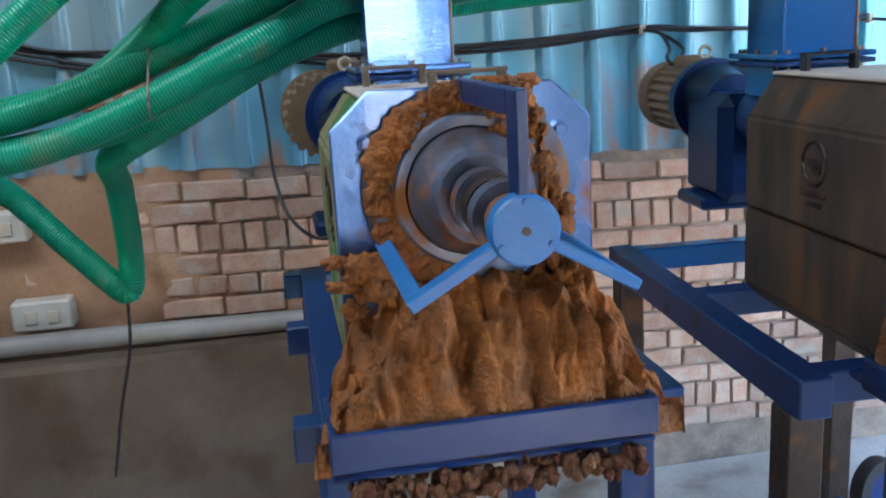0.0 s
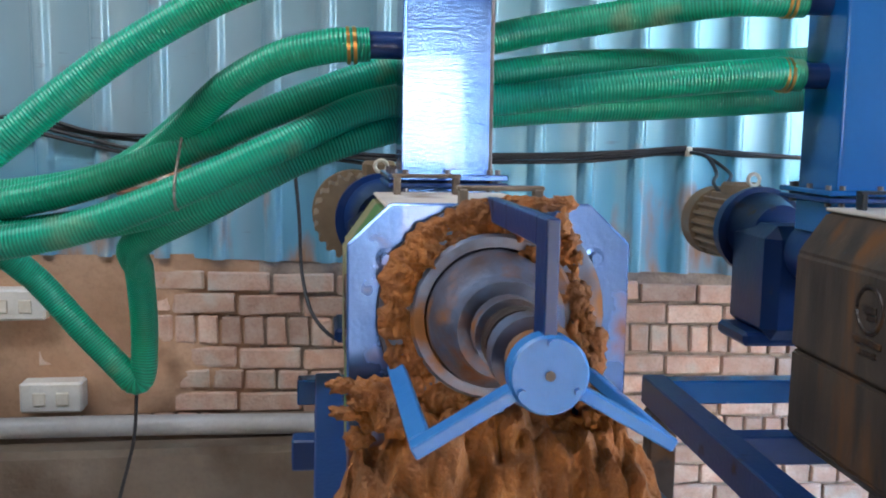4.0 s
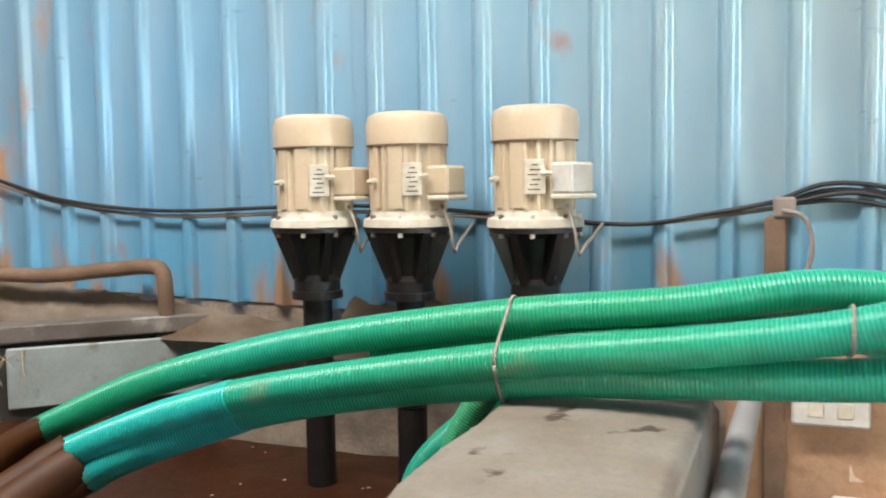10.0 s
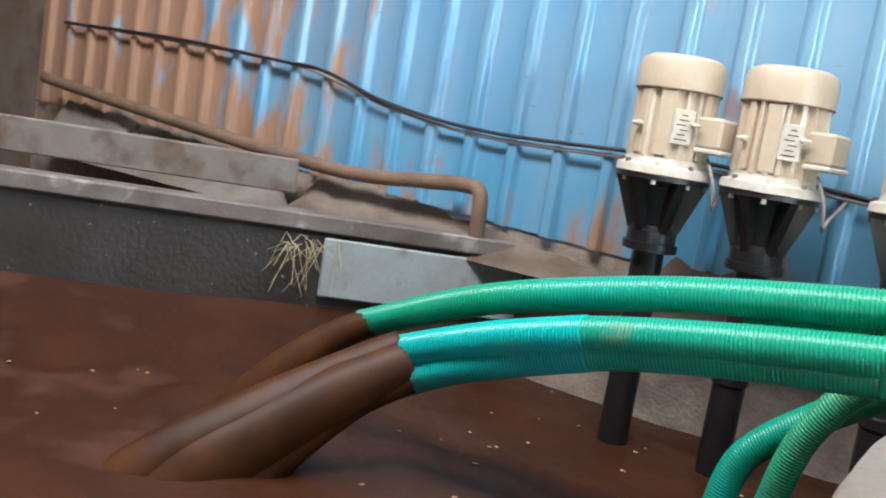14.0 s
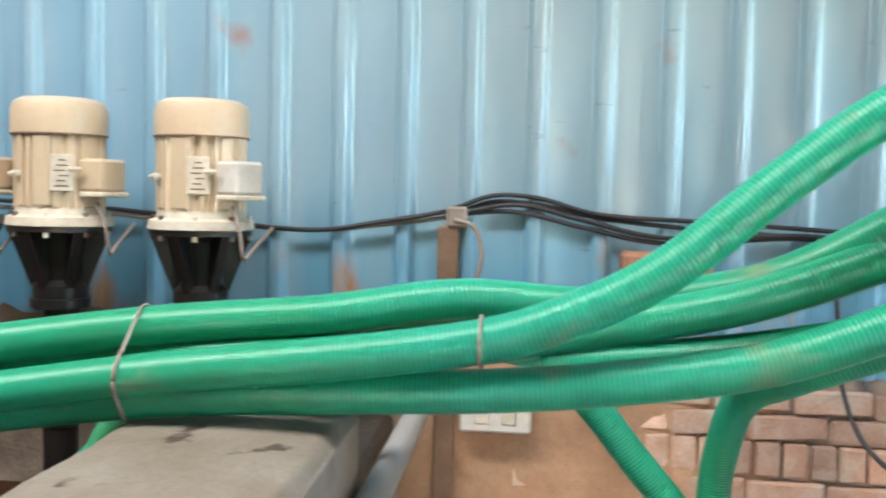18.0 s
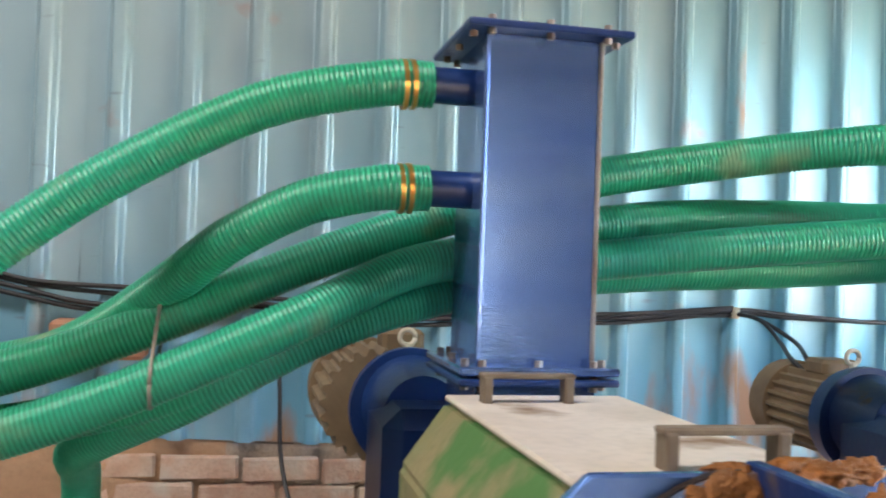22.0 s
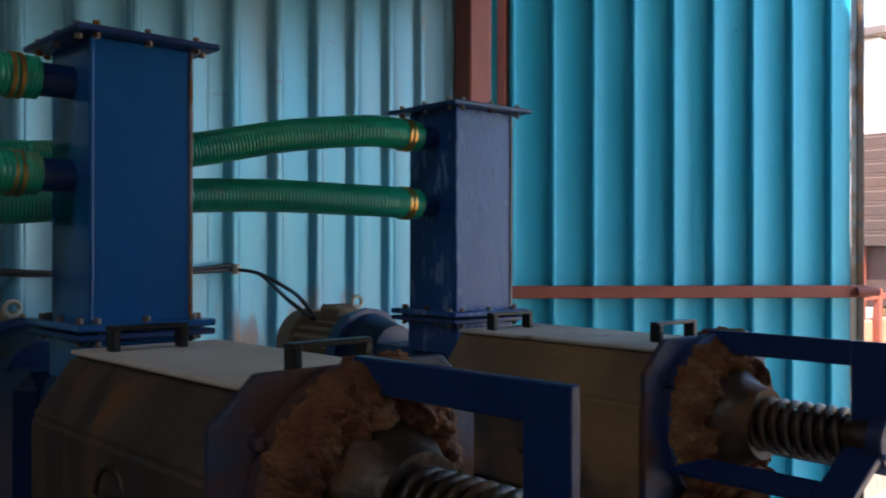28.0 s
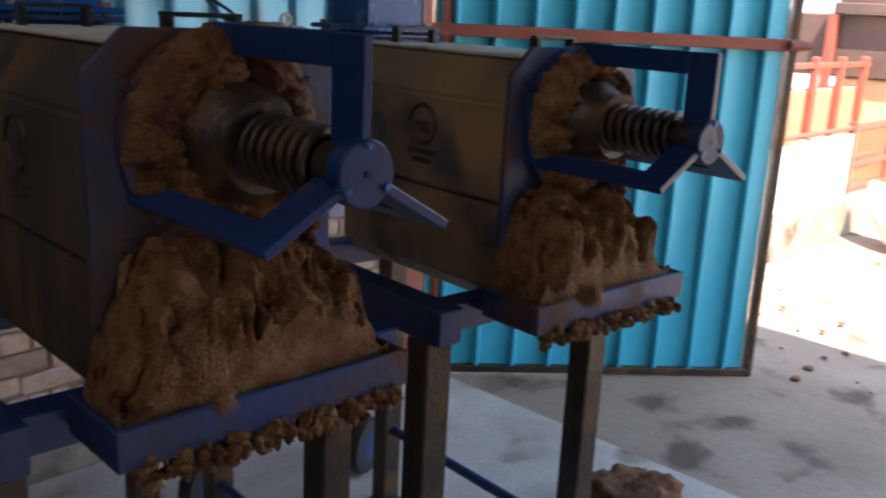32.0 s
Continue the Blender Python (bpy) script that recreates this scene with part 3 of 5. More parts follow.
for name, lo, hi in (("rail", (-0.1, 0.004, 1.79), (gate_len + 0.03, -0.075, 1.85)), ("rail", (0, 0.004, -0.005), (gate_len, -0.04, 0.035)),
                     ("rail", (0, 0.004, 4.2), (gate_len, -0.06, 4.26)), ("stile", (gate_len - 0.02, 0.03, -0.01), (gate_len + 0.02, -0.035, 4.4))):
    bm = bmesh.new()
    box(bm, lo, hi, 0.004, gate_m)
    part(name, bm, RED if hi[2] > 1.5 and hi[2] < 2 else GRIMY_DARK, gate)
bm = bmesh.new()
rod(bm, gate_m @ Vector((gate_len - 0.05, -0.09, 1.82)), gate_m @ Vector((gate_len + 0.06, -0.09, 1.82)), 0.022)
part("bolt", bm, RED, gate)

post = thing("gate_post", "rust-red steel gate post of two channels", "post")
for x in (3.165, 3.40):
    bm = bmesh.new()
    box(bm, (x - 0.06, -0.14, 0), (x + (0.075 if x < 3.3 else 0.03), -0.035, 4.7), 0.006)
    part("channel", bm, RED, post)


# ---- screw presses ----
def finned(bm, m, r, z0, z1, n, depth=0.014):
    """A round motor body with fins along its axis."""
    k = 4 * n
    ring = []
    for z in (z0, z1):
        row = []
        for i in range(k):
            a = 2 * math.pi * i / k
            rr = r if i % 4 < 2 else r - depth
            row.append(bm.verts.new(m @ Vector((rr * math.cos(a), rr * math.sin(a), z))))
        ring.append(row)
    for i in range(k):
        bm.faces.new((ring[0][i], ring[0][(i + 1) % k], ring[1][(i + 1) % k], ring[1][i]))
    bm.faces.new(ring[0][::-1]), bm.faces.new(ring[1])
    return bm


def plate_with_bolts(name, cx, cy, z, half, thick, mat, parent, bolts=3, bolt_mat=None):
    bm = bmesh.new()
    box(bm, (cx - half, cy - half, z), (cx + half, cy + half, z + thick), 0.003)
    p = part(name, bm, mat, parent)
    for i in range(bolts):
        for s in (-1, 1):
            for ax in (0, 1):
                o = (i - (bolts - 1) / 2) * half * 1.4 / max(1, bolts - 1)
                x, y = (cx + o, cy + s * (half - 0.018)) if ax == 0 else (cx + s * (half - 0.018), cy + o)
                b = bmesh.new()
                rod(b, (x, y, z - 0.010), (x, y, z + thick + 0.010), 0.007, seg=6)
                part("bolt", b, bolt_mat or WORN_STEEL, p)
    return p


def handle(cx, cy, z, along, parent, mat):
    c, d, u = Vector((cx, cy, z)), Vector(along) * 0.062, Vector((0, 0, 1))
    bm = bmesh.new()
    for s in (-1, 1):
        box(bm, (-0.007, -0.014, 0), (0.007, 0.014, 0.040), 0.002, Matrix.Translation(c + d * s))
    m = Matrix.Translation(c + u * 0.037)
    box(bm, (-0.072, -0.011, 0), (0.072, 0.011, 0.008), 0.002, m)
    return part("handle", bm, mat, parent, "flat steel lifting handle")


def tripod_arm(bm, c, angle, y0, y1, r0, r1, w=0.046, deep=0.068, t=0.016):
    """An L-shaped arm: along the axis from the plate, then in to the disk."""
    m = Matrix.Translation(c) @ Matrix.Rotation(angle, 4, "Y")
    box(bm, (-t / 2, y1 + deep, r1 - w), (t / 2, y0, r1), 0.002, m)
    box(bm, (-t / 2, y1, r0), (t / 2, y1 + deep, r1), 0.002, m)


def press_place(x, drop, yaw):
    return Matrix.Translation((x, -1.28, drop)) @ Matrix.Rotation(radians(yaw), 4, "Z") @ Matrix.Translation((0, 1.28, 0))


def press(at_x, label, tower_mat, plate_mat, casing_mat, lid_mat, seed, disk_z=1.735, top=2.44, shift=0.0, drop=0.0, yaw=0.0):
    P = thing("screw_press", label, "screw press", group="row of screw presses")
    cx = 0.0
    px, cy = cx - 0.03, -1.28
    P.matrix_basis = press_place(at_x, drop, yaw)
    top -= drop
    TF, TB = -1.38, -1.18
    # inlet tower
    bm = bmesh.new()
    box(bm, (cx - 0.1, TF, 1.90), (cx + 0.1, TB, top), 0.003)
    tower = part("inlet_tower", bm, tower_mat, P)
    for s in (-1, 1):
        bm = bmesh.new()
        box(bm, (cx + s * 0.1 - 0.004, TF - 0.004, 1.92), (cx + s * 0.1 + 0.004, TF + 0.004, top), 0.002)
        part("weld_seam", bm, WORN_STEEL if s > 0 else tower_mat, tower)
    plate_with_bolts("cap_plate", cx, cy, top, 0.143, 0.012, BLUE_DARK, P)
    plate_with_bolts("base_flange", cx, cy, 1.902, 0.137, 0.014, tower_mat, P)
    plate_with_bolts("base_flange", cx, cy, 1.885, 0.137, 0.012, BLUE_DARK, P, bolts=2)
    bm = bmesh.new()
    box(bm, (cx - 0.105, TF - 0.005, 1.80), (cx + 0.105, TB, 1.885), 0.003)
    part("inlet_neck", bm, tower_mat, P)
    for z in (top - 0.075, top - 0.255):
        bm = bmesh.new()
        rod(bm, (cx - 0.19, cy, z), (cx - 0.095, cy, z), 0.032, seg=24)
        part("inlet_stub", bm, BLUE_DARK, P)
    # casing with its lift-off lid
    y0, y1 = -1.47, -2.085
    hw, zt, zc, zs, zb = 0.205, 1.872, 1.775, 1.545, 1.30
    bm = bmesh.new()
    prism(bm, [(px - hw, zb + 0.05), (px - hw + 0.05, zb), (px + hw - 0.05, zb), (px + hw, zb + 0.05), (px + hw, zs), (px - hw, zs)], y0, y1)
    bmesh.ops.bevel(bm, geom=bm.edges[:], offset=0.006, segments=2, affect="EDGES")
    part("casing", bm, casing_mat, P)
    bm = bmesh.new()
    prism(bm, [(px - hw - 0.004, zs + 0.006), (px + hw + 0.004, zs + 0.006), (px + hw + 0.004, zc), (px + 0.14, zt), (px - 0.14, zt), (px - hw - 0.004, zc)], y0 - 0.003, y1)
    bmesh.ops.bevel(bm, geom=bm.edges[:], offset=0.008, segments=2, affect="EDGES")
    hood = part("hood", bm, casing_mat, P)
    bm = bmesh.new()
    box(bm, (px - 0.142, y1 + 0.01, zt - 0.001), (px + 0.142, y0, zt + 0.008), 0.003)
    lid = part("lid", bm, lid_mat, P, "pale dusty top lid")
    handle(px - 0.035, y0 - 0.075, zt + 0.006, (1, 0, 0), lid, DUSTY if seed == 1 else BLACK)
    handle(px + 0.035, y1 + 0.10, zt + 0.006, (1, 0, 0), lid, DUSTY if seed == 1 else BLACK)
    # a rubbed maker's mark on the hood's side: ring and bar
    ring = [Vector((px - hw - 0.003, -1.80 + 0.047 * math.cos(a), 1.70 + 0.047 * math.sin(a))) for a in np.arange(0, 6.5, 0.3)]
    tube("worn_mark", ring, 0.006, GRIMY_DARK, hood, seg=6, step=0.012)
    bm = bmesh.new()
    box(bm, (px - hw - 0.008, -1.85, 1.628), (px - hw - 0.003, -1.75, 1.640), 0.001)
    part("worn_mark", bm, GRIMY_DARK, hood)
    for y_, z_, w_, h_ in ((-1.80, 1.612, 0.035, 0.006), (-1.80, 1.70, 0.026, 0.008), (-1.81, 1.685, 0.018, 0.006)):
        bm = bmesh.new()
        box(bm, (px - hw - 0.007, y_ - w_, z_ - h_), (px - hw - 0.003, y_ + w_, z_ + h_), 0.001)
        part("worn_mark", bm, GRIMY_DARK, hood)
    # front plate, outlet rings, shaft and tripod
    pw, pt, pb = 0.218, 1.902, 1.46
    oct_ = [(px - pw, pb), (px + pw, pb), (px + pw, 1.84), (px + 0.153, pt), (px - 0.153, pt), (px - pw, 1.84)]
    bm = bmesh.new()
    prism(bm, oct_, y1, y1 - 0.014)
    bmesh.ops.bevel(bm, geom=bm.edges[:], offset=0.003, segments=1, affect="EDGES")
    fp = part("front_plate", bm, plate_mat, P)
    for s in (-1, 1):
        for z in (1.82, 1.58):
            bm = bmesh.new()
            rod(bm, (px + s * 0.16, y1 - 0.012, z), (px + s * 0.16, y1 - 0.034, z), 0.009, seg=6)
            part("bolt", bm, plate_mat, fp)
            bm = bmesh.new()
            lathe(bm, [(0.016, 0), (0.016, 0.004), (0.010, 0.005), (0.010, 0)], Matrix.Translation((px + s * 0.16, y1 - 0.013, z)) @ Matrix.Rotation(radians(90), 4, "X"), 18)
            part("washer", bm, plate_mat, fp)
    zc0 = disk_z
    turn = Matrix.Translation((px, y1 - 0.012, zc0)) @ Matrix.Rotation(radians(90), 4, "X")
    bm = bmesh.new()
    lathe(bm, [(0.172, 0), (0.172, 0.022), (0.160, 0.026), (0.110, 0.026), (0.100, 0.012), (0.05, 0.012)], turn, 40)
    part("outlet_ring", bm, RING if seed == 1 else plate_mat, P)
    bm = bmesh.new()
    lathe(bm, [(0.104, 0.015), (0.100, 0.07), (0.078, 0.10), (0.070, 0.13), (0.066, 0.13), (0.05, 0.125)], turn, 32)
    part("pressure_cone", bm, RING if seed == 1 else GRIMY_DARK, P)
    if seed == 1:
        bm = bmesh.new()
        lathe(bm, [(0.126, 0.014), (0.126, 0.034), (0.121, 0.038), (0.106, 0.038), (0.102, 0.030)], turn, 44)
        part("outlet_lip", bm, RING, P)
        bm = bmesh.new()
        lathe(bm, [(0.1735, 0.0), (0.1735, 0.012), (0.1715, 0.012), (0.1715, 0.0)], turn, 56)
        part("ring_joint", bm, GRIMY_DARK, P)
    bm = bmesh.new()
    lathe(bm, [(0.036, 0.05), (0.036, 0.36), (0.03, 0.362)], turn, 24)
    part("shaft", bm, WORN_STEEL if seed == 1 else GRIMY_DARK, P)
    if seed == 1:
        for y, r in ((0.15, 0.052), (0.21, 0.048), (0.27, 0.052)):
            bm = bmesh.new()
            lathe(bm, [(0.03, y - 0.018), (r, y - 0.018), (r, y + 0.018), (0.03, y + 0.018)], turn, 24)
            part("collar", bm, GRIMY_DARK if r < 0.05 else RING, P)
    # spring wound on the shaft
    spring = [turn @ Vector((0.047 * math.cos(a), 0.047 * math.sin(a), 0.11 + a / (2 * math.pi) * 0.024)) for a in np.arange(0, 2 * math.pi * 8, 0.5)]
    if seed > 1:
        tube("spring", spring, 0.008, GRIMY_DARK, P, seg=8, step=0.012)
    yd = y1 - 0.375
    bm = bmesh.new()
    lathe(bm, [(0.040, -0.02), (0.047, -0.018), (0.047, 0.006), (0.044, 0.010), (0.006, 0.010)], Matrix.Translation((px, yd, zc0)) @ Matrix.Rotation(radians(90), 4, "X"), 36)
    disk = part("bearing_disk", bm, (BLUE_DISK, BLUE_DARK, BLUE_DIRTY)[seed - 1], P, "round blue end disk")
    # black disc set on the face in place of the hole's dark inside
    bm = bmesh.new()
    rod(bm, (px, yd - 0.008, zc0), (px, yd - 0.012, zc0), 0.006, seg=12)
    part("centre_hole", bm, BLACK, disk)
    for a in (90, 210, 330):
        x, z = px + 0.038 * math.cos(radians(a)), zc0 + 0.038 * math.sin(radians(a))
        bm = bmesh.new()
        rod(bm, (x, yd - 0.008, z), (x, yd - 0.015, z), 0.005, seg=6)
        part("bolt", bm, BLUE_DISK, disk)
    for a in (0, 120, 240):
        bm = bmesh.new()
        tripod_arm(bm, (px, 0, zc0), radians(a), y1 - 0.012, yd - 0.006, 0.03, 0.178, *((0.026, 0.030) if seed == 1 and a else (0.036, 0.050) if seed == 1 else (0.046, 0.068)))
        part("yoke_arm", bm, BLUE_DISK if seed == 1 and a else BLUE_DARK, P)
    # tray under the outlet
    bm = bmesh.new()
    lip = 1.40 if seed == 1 else 1.37
    box(bm, (px - 0.265, -2.26, 1.315), (px + 0.265, -2.02, 1.325), 0.003)
    box(bm, (px - 0.265, -2.272, lip - 0.065), (px + 0.265, -2.260, lip), 0.003)
    for k in (-1, 1):
        box(bm, (px + k * 0.259 - 0.006, -2.262, lip - 0.065), (px + k * 0.259 + 0.006, -2.10, lip), 0.003)
    part("tray", bm, BLUE_DIRTY if seed != 1 else BLUE_DARK, P)
    # frame of channels on legs
    for s in (-1, 1):
        x = px + s * (0.235 if (s, seed) == (-1, 1) else 0.355)
        bm = bmesh.new()
        box(bm, (x - 0.035, -2.10, 1.25), (x + 0.035, -0.92, 1.335), 0.004)
        part("side_beam", bm, BLUE_DARK, P)
        for y in (-2.03 if s < 0 else -1.92, -1.0):
            bm = bmesh.new()
            box(bm, (x - 0.038, y - 0.038, 0.036 - drop), (x + 0.038, y + 0.038, 1.25), 0.004)
            # legs of B and C: grime plus the dim end's shade as colour
            leg = part("leg", bm, BLUE_DARK if seed == 1 else GRIMY_DARK, P, "" if seed == 1 else "grimy leg, darkened to stand for shade")
            bm = bmesh.new()
            prism(bm, [(x - 0.075, 0), (x + 0.075, 0), (x + 0.075, 0.001), (x - 0.075, 0.001)], y - 0.07, y + 0.07)
            bmesh.ops.scale(bm, vec=(1, 1, 6), verts=bm.verts)
            bmesh.ops.translate(bm, vec=(0, 0, 0.035 - drop), verts=bm.verts)
            part("foot_plate", bm, BLUE_DARK, leg)
        bm = bmesh.new()
        rod(bm, (x, -1.95, 0.42), (x, -1.0, 0.42), 0.018, seg=10)
        part("brace", bm, BLUE_DARK, P)
    for y in (-2.03, -1.45, -0.95):
        bm = bmesh.new()
        box(bm, (px - 0.32, y - 0.03, 1.26), (px + 0.32, y + 0.03, 1.33), 0.004)
        part("cross_beam", bm, BLUE if y == -0.95 else BLUE_DARK, P)
    for y in (-1.55, -1.98):
        bm = bmesh.new()
        box(bm, (px - 0.12, y - 0.03, 1.325), (px + 0.12, y + 0.03, 1.345), 0.003)
        part("saddle", bm, BLUE_DARK, P)
    # gearbox and motor behind the tower
    bm = bmesh.new()
    rod(bm, (px, -1.47, disk_z), (px, -1.15, disk_z), 0.10, 0.085, seg=28)
    part("bearing_housing", bm, BLUE_DARK, P)
    mx = cx + shift
    bm = bmesh.new()
    box(bm, (mx - 0.10, -1.14, 1.48), (mx + 0.11, -0.86, 1.80), 0.035)
    box(bm, (mx - 0.14, -1.10, 1.46), (mx + 0.14, -0.9, 1.50), 0.01)
    gb = part("gearbox", bm, BLUE_DARK, P, "dark blue cast gearbox")
    bm = bmesh.new()
    rod(bm, (mx, -0.99, 1.77), (mx, -0.86, 1.77), 0.08, 0.11, seg=24)
    part("gearbox_neck", bm, BLUE_DARK, gb)
    bm = bmesh.new()
    rod(bm, (mx, -0.86, 1.76), (mx, -0.83, 1.76), 0.135, seg=32)
    rod(bm, (mx, -0.83, 1.76), (mx, -0.80, 1.76), 0.128, seg=32)
    part("motor_flange", bm, BLUE_DARK, P, "round blue motor flange")
    ox, mr = (mx - 0.07, 0.126) if seed == 1 else (mx, 0.112)
    mm = Matrix.Translation((ox, -0.80, 1.76)) @ Matrix.Rotation(radians(-90), 4, "X")
    bm = bmesh.new()
    finned(bm, mm, mr, 0.0, 0.24, 22)
    motor = part("motor_body", bm, BROWN_MOTOR, P, "dusty tan finned motor")
    bm = bmesh.new()
    lathe(bm, [(mr - 0.004, 0.24), (mr + 0.006, 0.242), (mr + 0.006, 0.32), (mr - 0.012, 0.345), (0.05, 0.35)], mm, 28)
    part("fan_cover", bm, BROWN_MOTOR, motor)
    bm = bmesh.new()
    bmesh.ops.create_cone(bm, segments=12, radius1=0.008, radius2=0.008, depth=0.03, matrix=Matrix.Translation((mx, -0.785, 1.885)))
    ring = [Vector((mx + 0.018 * math.cos(a), -0.785, 1.912 + 0.018 * math.sin(a))) for a in np.arange(0, 6.6, 0.4)]
    part("eyebolt", bm, PALE, motor)
    tube("eye_ring", ring, 0.006, PALE, motor, seg=8, step=0.008)
    bm = bmesh.new()
    box(bm, (mx - 0.05, -0.74, 1.87 if seed == 1 else 1.855), (mx + 0.05, -0.64, 1.925 if seed == 1 else 1.90), 0.01)
    part("terminal_box", bm, BROWN_MOTOR, motor)
    return P


press_a = press(-0.237, "blue screw press with a steel front plate smeared in orange dung", WRAP, STEEL, CASING_GREEN, LID, 1, top=2.465, shift=-0.11)
press_b = press(0.828, "dark blue screw press caked in brown dung", BLUE, BLUE_DIRTY, CASING, LID, 2, top=2.42, shift=-0.05, drop=-0.03, yaw=-2.9)
press_c = press(1.82, "scuffed blue screw press with dung at its outlet", BLUE_WORN, BLUE_DIRTY, CASING_TAN, LID, 3, top=2.40, shift=0.0, drop=-0.055, yaw=-5.2)


# ---- dung at the outlets ----
def placed(ob, m):
    ob.matrix_basis = m
    return ob


def dung(place, seed):
    """A sagging mound of pressed dung from the outlet over the tray."""
    px = -0.03
    bm = bmesh.new()
    nx, ny = 110, 80
    rows = []
    for j in range(ny + 1):
        v = j / ny
        row = []
        for i in range(nx + 1):
            u = i / nx * 2 - 1
            w = (0.275 + 0.03 * v) if seed == 1 else (0.235 + 0.012 * v)
            x = px + (0.0 if seed > 1 else 0.015) + u * w
            y = -2.095 - 0.145 * v ** 0.8 - 0.012 * (1 - u * u)
            h = (1 - abs(u) ** 4.5) * (0.25 - 0.15 * v ** 1.3) + 0.02 * (1 - v)
            q = Vector((x * 13, y * 13, seed))
            ridge = 1 - 2 * abs(noise.noise(Vector((x * 22, y * 6, seed + 4))))
            h += 0.030 * noise.noise(q) + 0.026 * ridge + 0.022 * noise.noise(q * 2.7) + 0.010 * noise.noise(q * 6.5) + 0.006 * noise.noise(q * 14)
            clump = 0.42 - noise.voronoi(Vector((x * 24, y * 17, seed)))[0][0]
            h += 0.040 * clump + 0.020 * (0.4 - noise.voronoi(Vector((x * 60, y * 44, seed + 3)))[0][0])
            y -= (0.034 * clump + 0.020 * (0.4 - noise.voronoi(Vector((x * 60, y * 44, seed + 3)))[0][0]) + 0.034 * ridge * v + 0.026 * noise.noise(q * 3.3 + Vector((9, 0, 0)))) * (1 - v ** 8)
            x += 0.012 * noise.noise(q * 3.1 + Vector((0, 9, 0)))
            if i in (0, nx):
                h = -0.01
            if j == ny:
                h = 0.05 + 0.02 * noise.noise(q * 2.2)
            row.append(bm.verts.new((x, y, 1.326 + max(h, -0.02))))
        rows.append(row)
    for a, b in zip(rows, rows[1:]):
        for i in range(nx):
            bm.faces.new((a[i], a[i + 1], b[i + 1], b[i]))
    ext = bmesh.ops.extrude_edge_only(bm, edges=[e for e in bm.edges if e.is_boundary])
    for v in ext["geom"]:
        if isinstance(v, bmesh.types.BMVert):
            v.co.z = 1.318
    tagged(placed(part("dung_heap", bm, DUNG_WET if seed == 1 else DUNG, smooth=True), place), "pile of wet fibrous brown dung on the tray", "dung", "dung heaps")
    # dung squeezed out round the ring: a packed, crumbling collar, with a ragged strip down from the top arm
    bm = bmesh.new()
    rng = random.Random(seed)
    a0, a1 = (radians(72), radians(262)) if seed == 1 else (radians(-30), radians(335))
    mid, wide, high = (0.142, 0.030, 0.005) if seed == 1 else (0.115, 0.056, 0.050)
    na, nr = 150, 26
    grid = []
    for i in range(na + 1):
        a = a0 + (a1 - a0) * i / na
        taper = min(1, i / 8, (na - i) / 8)
        row = []
        for j in range(nr + 1):
            v = j / nr * 2 - 1
            edge = noise.noise(Vector((math.cos(a) * 3, math.sin(a) * 3, seed + 5))) + 0.7 * noise.noise(Vector((math.cos(a) * 11, math.sin(a) * 11, seed + v)))
            r = mid + v * (wide + 0.016 * edge)
            h = (1 - v * v) * (high + 0.02 * edge) * taper
            q = Vector((r * math.cos(a) * 40, r * math.sin(a) * 40, seed * 2))
            h += taper * (1 - v ** 4) * (0.016 * noise.noise(q * 0.7) + 0.014 * (0.5 - abs(noise.noise(q * 1.6))) + 0.008 * noise.noise(q * 3.2) + 0.005 * noise.noise(q * 7))
            if seed == 1:
                h = h * 0.5 + 0.007 * taper * (1 - v ** 6)
            h += taper * (1 - v ** 4) * (0.005 if seed == 1 else 0.022) * (0.42 - noise.voronoi(q * 0.8)[0][0])
            row.append(bm.verts.new((px + r * math.cos(a), -2.118 - h, 1.735 + r * math.sin(a))))
        grid.append(row)
    for ra, rb in zip(grid, grid[1:]):
        for j in range(nr):
            bm.faces.new((ra[j], ra[j + 1], rb[j + 1], rb[j]))
    tagged(placed(part("dung_collar", bm, (DUNG_WET, DUNG_SHADED, DUNG)[seed - 1], smooth=True), place), "crumbly dung squeezed out round the press outlet", "dung", "dung collars", "stuff")
    bm = bmesh.new()
    for k in range(110):
        t = rng.random()
        lump(bm, (px + 0.035 + 0.12 * t + rng.gauss(0, 0.012), -2.11 - rng.uniform(0, 0.05), 1.885 - 0.33 * t), (rng.uniform(0.005, 0.012), 0.010, rng.uniform(0.006, 0.016)), rng.random() * 50, 0.8, 2)
    for k in range(64 if seed == 1 else 0):
        t = rng.random()
        lump(bm, (px + 0.095 + 0.10 * t + rng.gauss(0, 0.007), -2.112 - rng.uniform(0, 0.03), 1.885 - 0.40 * t), (rng.uniform(0.007, 0.016), 0.012, rng.uniform(0.010, 0.022)), rng.random() * 50, 0.8, 3, 2.4)
    for k in range(26 if seed == 1 else 0):
        lump(bm, (px - 0.165 + rng.gauss(0, 0.03), -2.125 - rng.uniform(0, 0.05), 1.615 + rng.gauss(0, 0.022)), (rng.uniform(0.012, 0.026), 0.016, rng.uniform(0.010, 0.022)), rng.random() * 50, 0.6, 3, 2.4)
    for k in range(9):
        lump(bm, (px + 0.03 + rng.gauss(0, 0.035), -2.095 - rng.uniform(-0.012, 0.012), 1.902), (rng.uniform(0.010, 0.026), 0.012, rng.uniform(0.006, 0.012)), rng.random() * 50, 0.5, 4, 2.6)
    tagged(placed(part("dung_crumbs", bm, (DUNG_WET, DUNG_SHADED, DUNG)[seed - 1], smooth=True), place), "crumbs of fibrous dung on the front plate", "dung", "dung crumbs", "stuff")
    # dung hanging below the tray
    bm = bmesh.new()
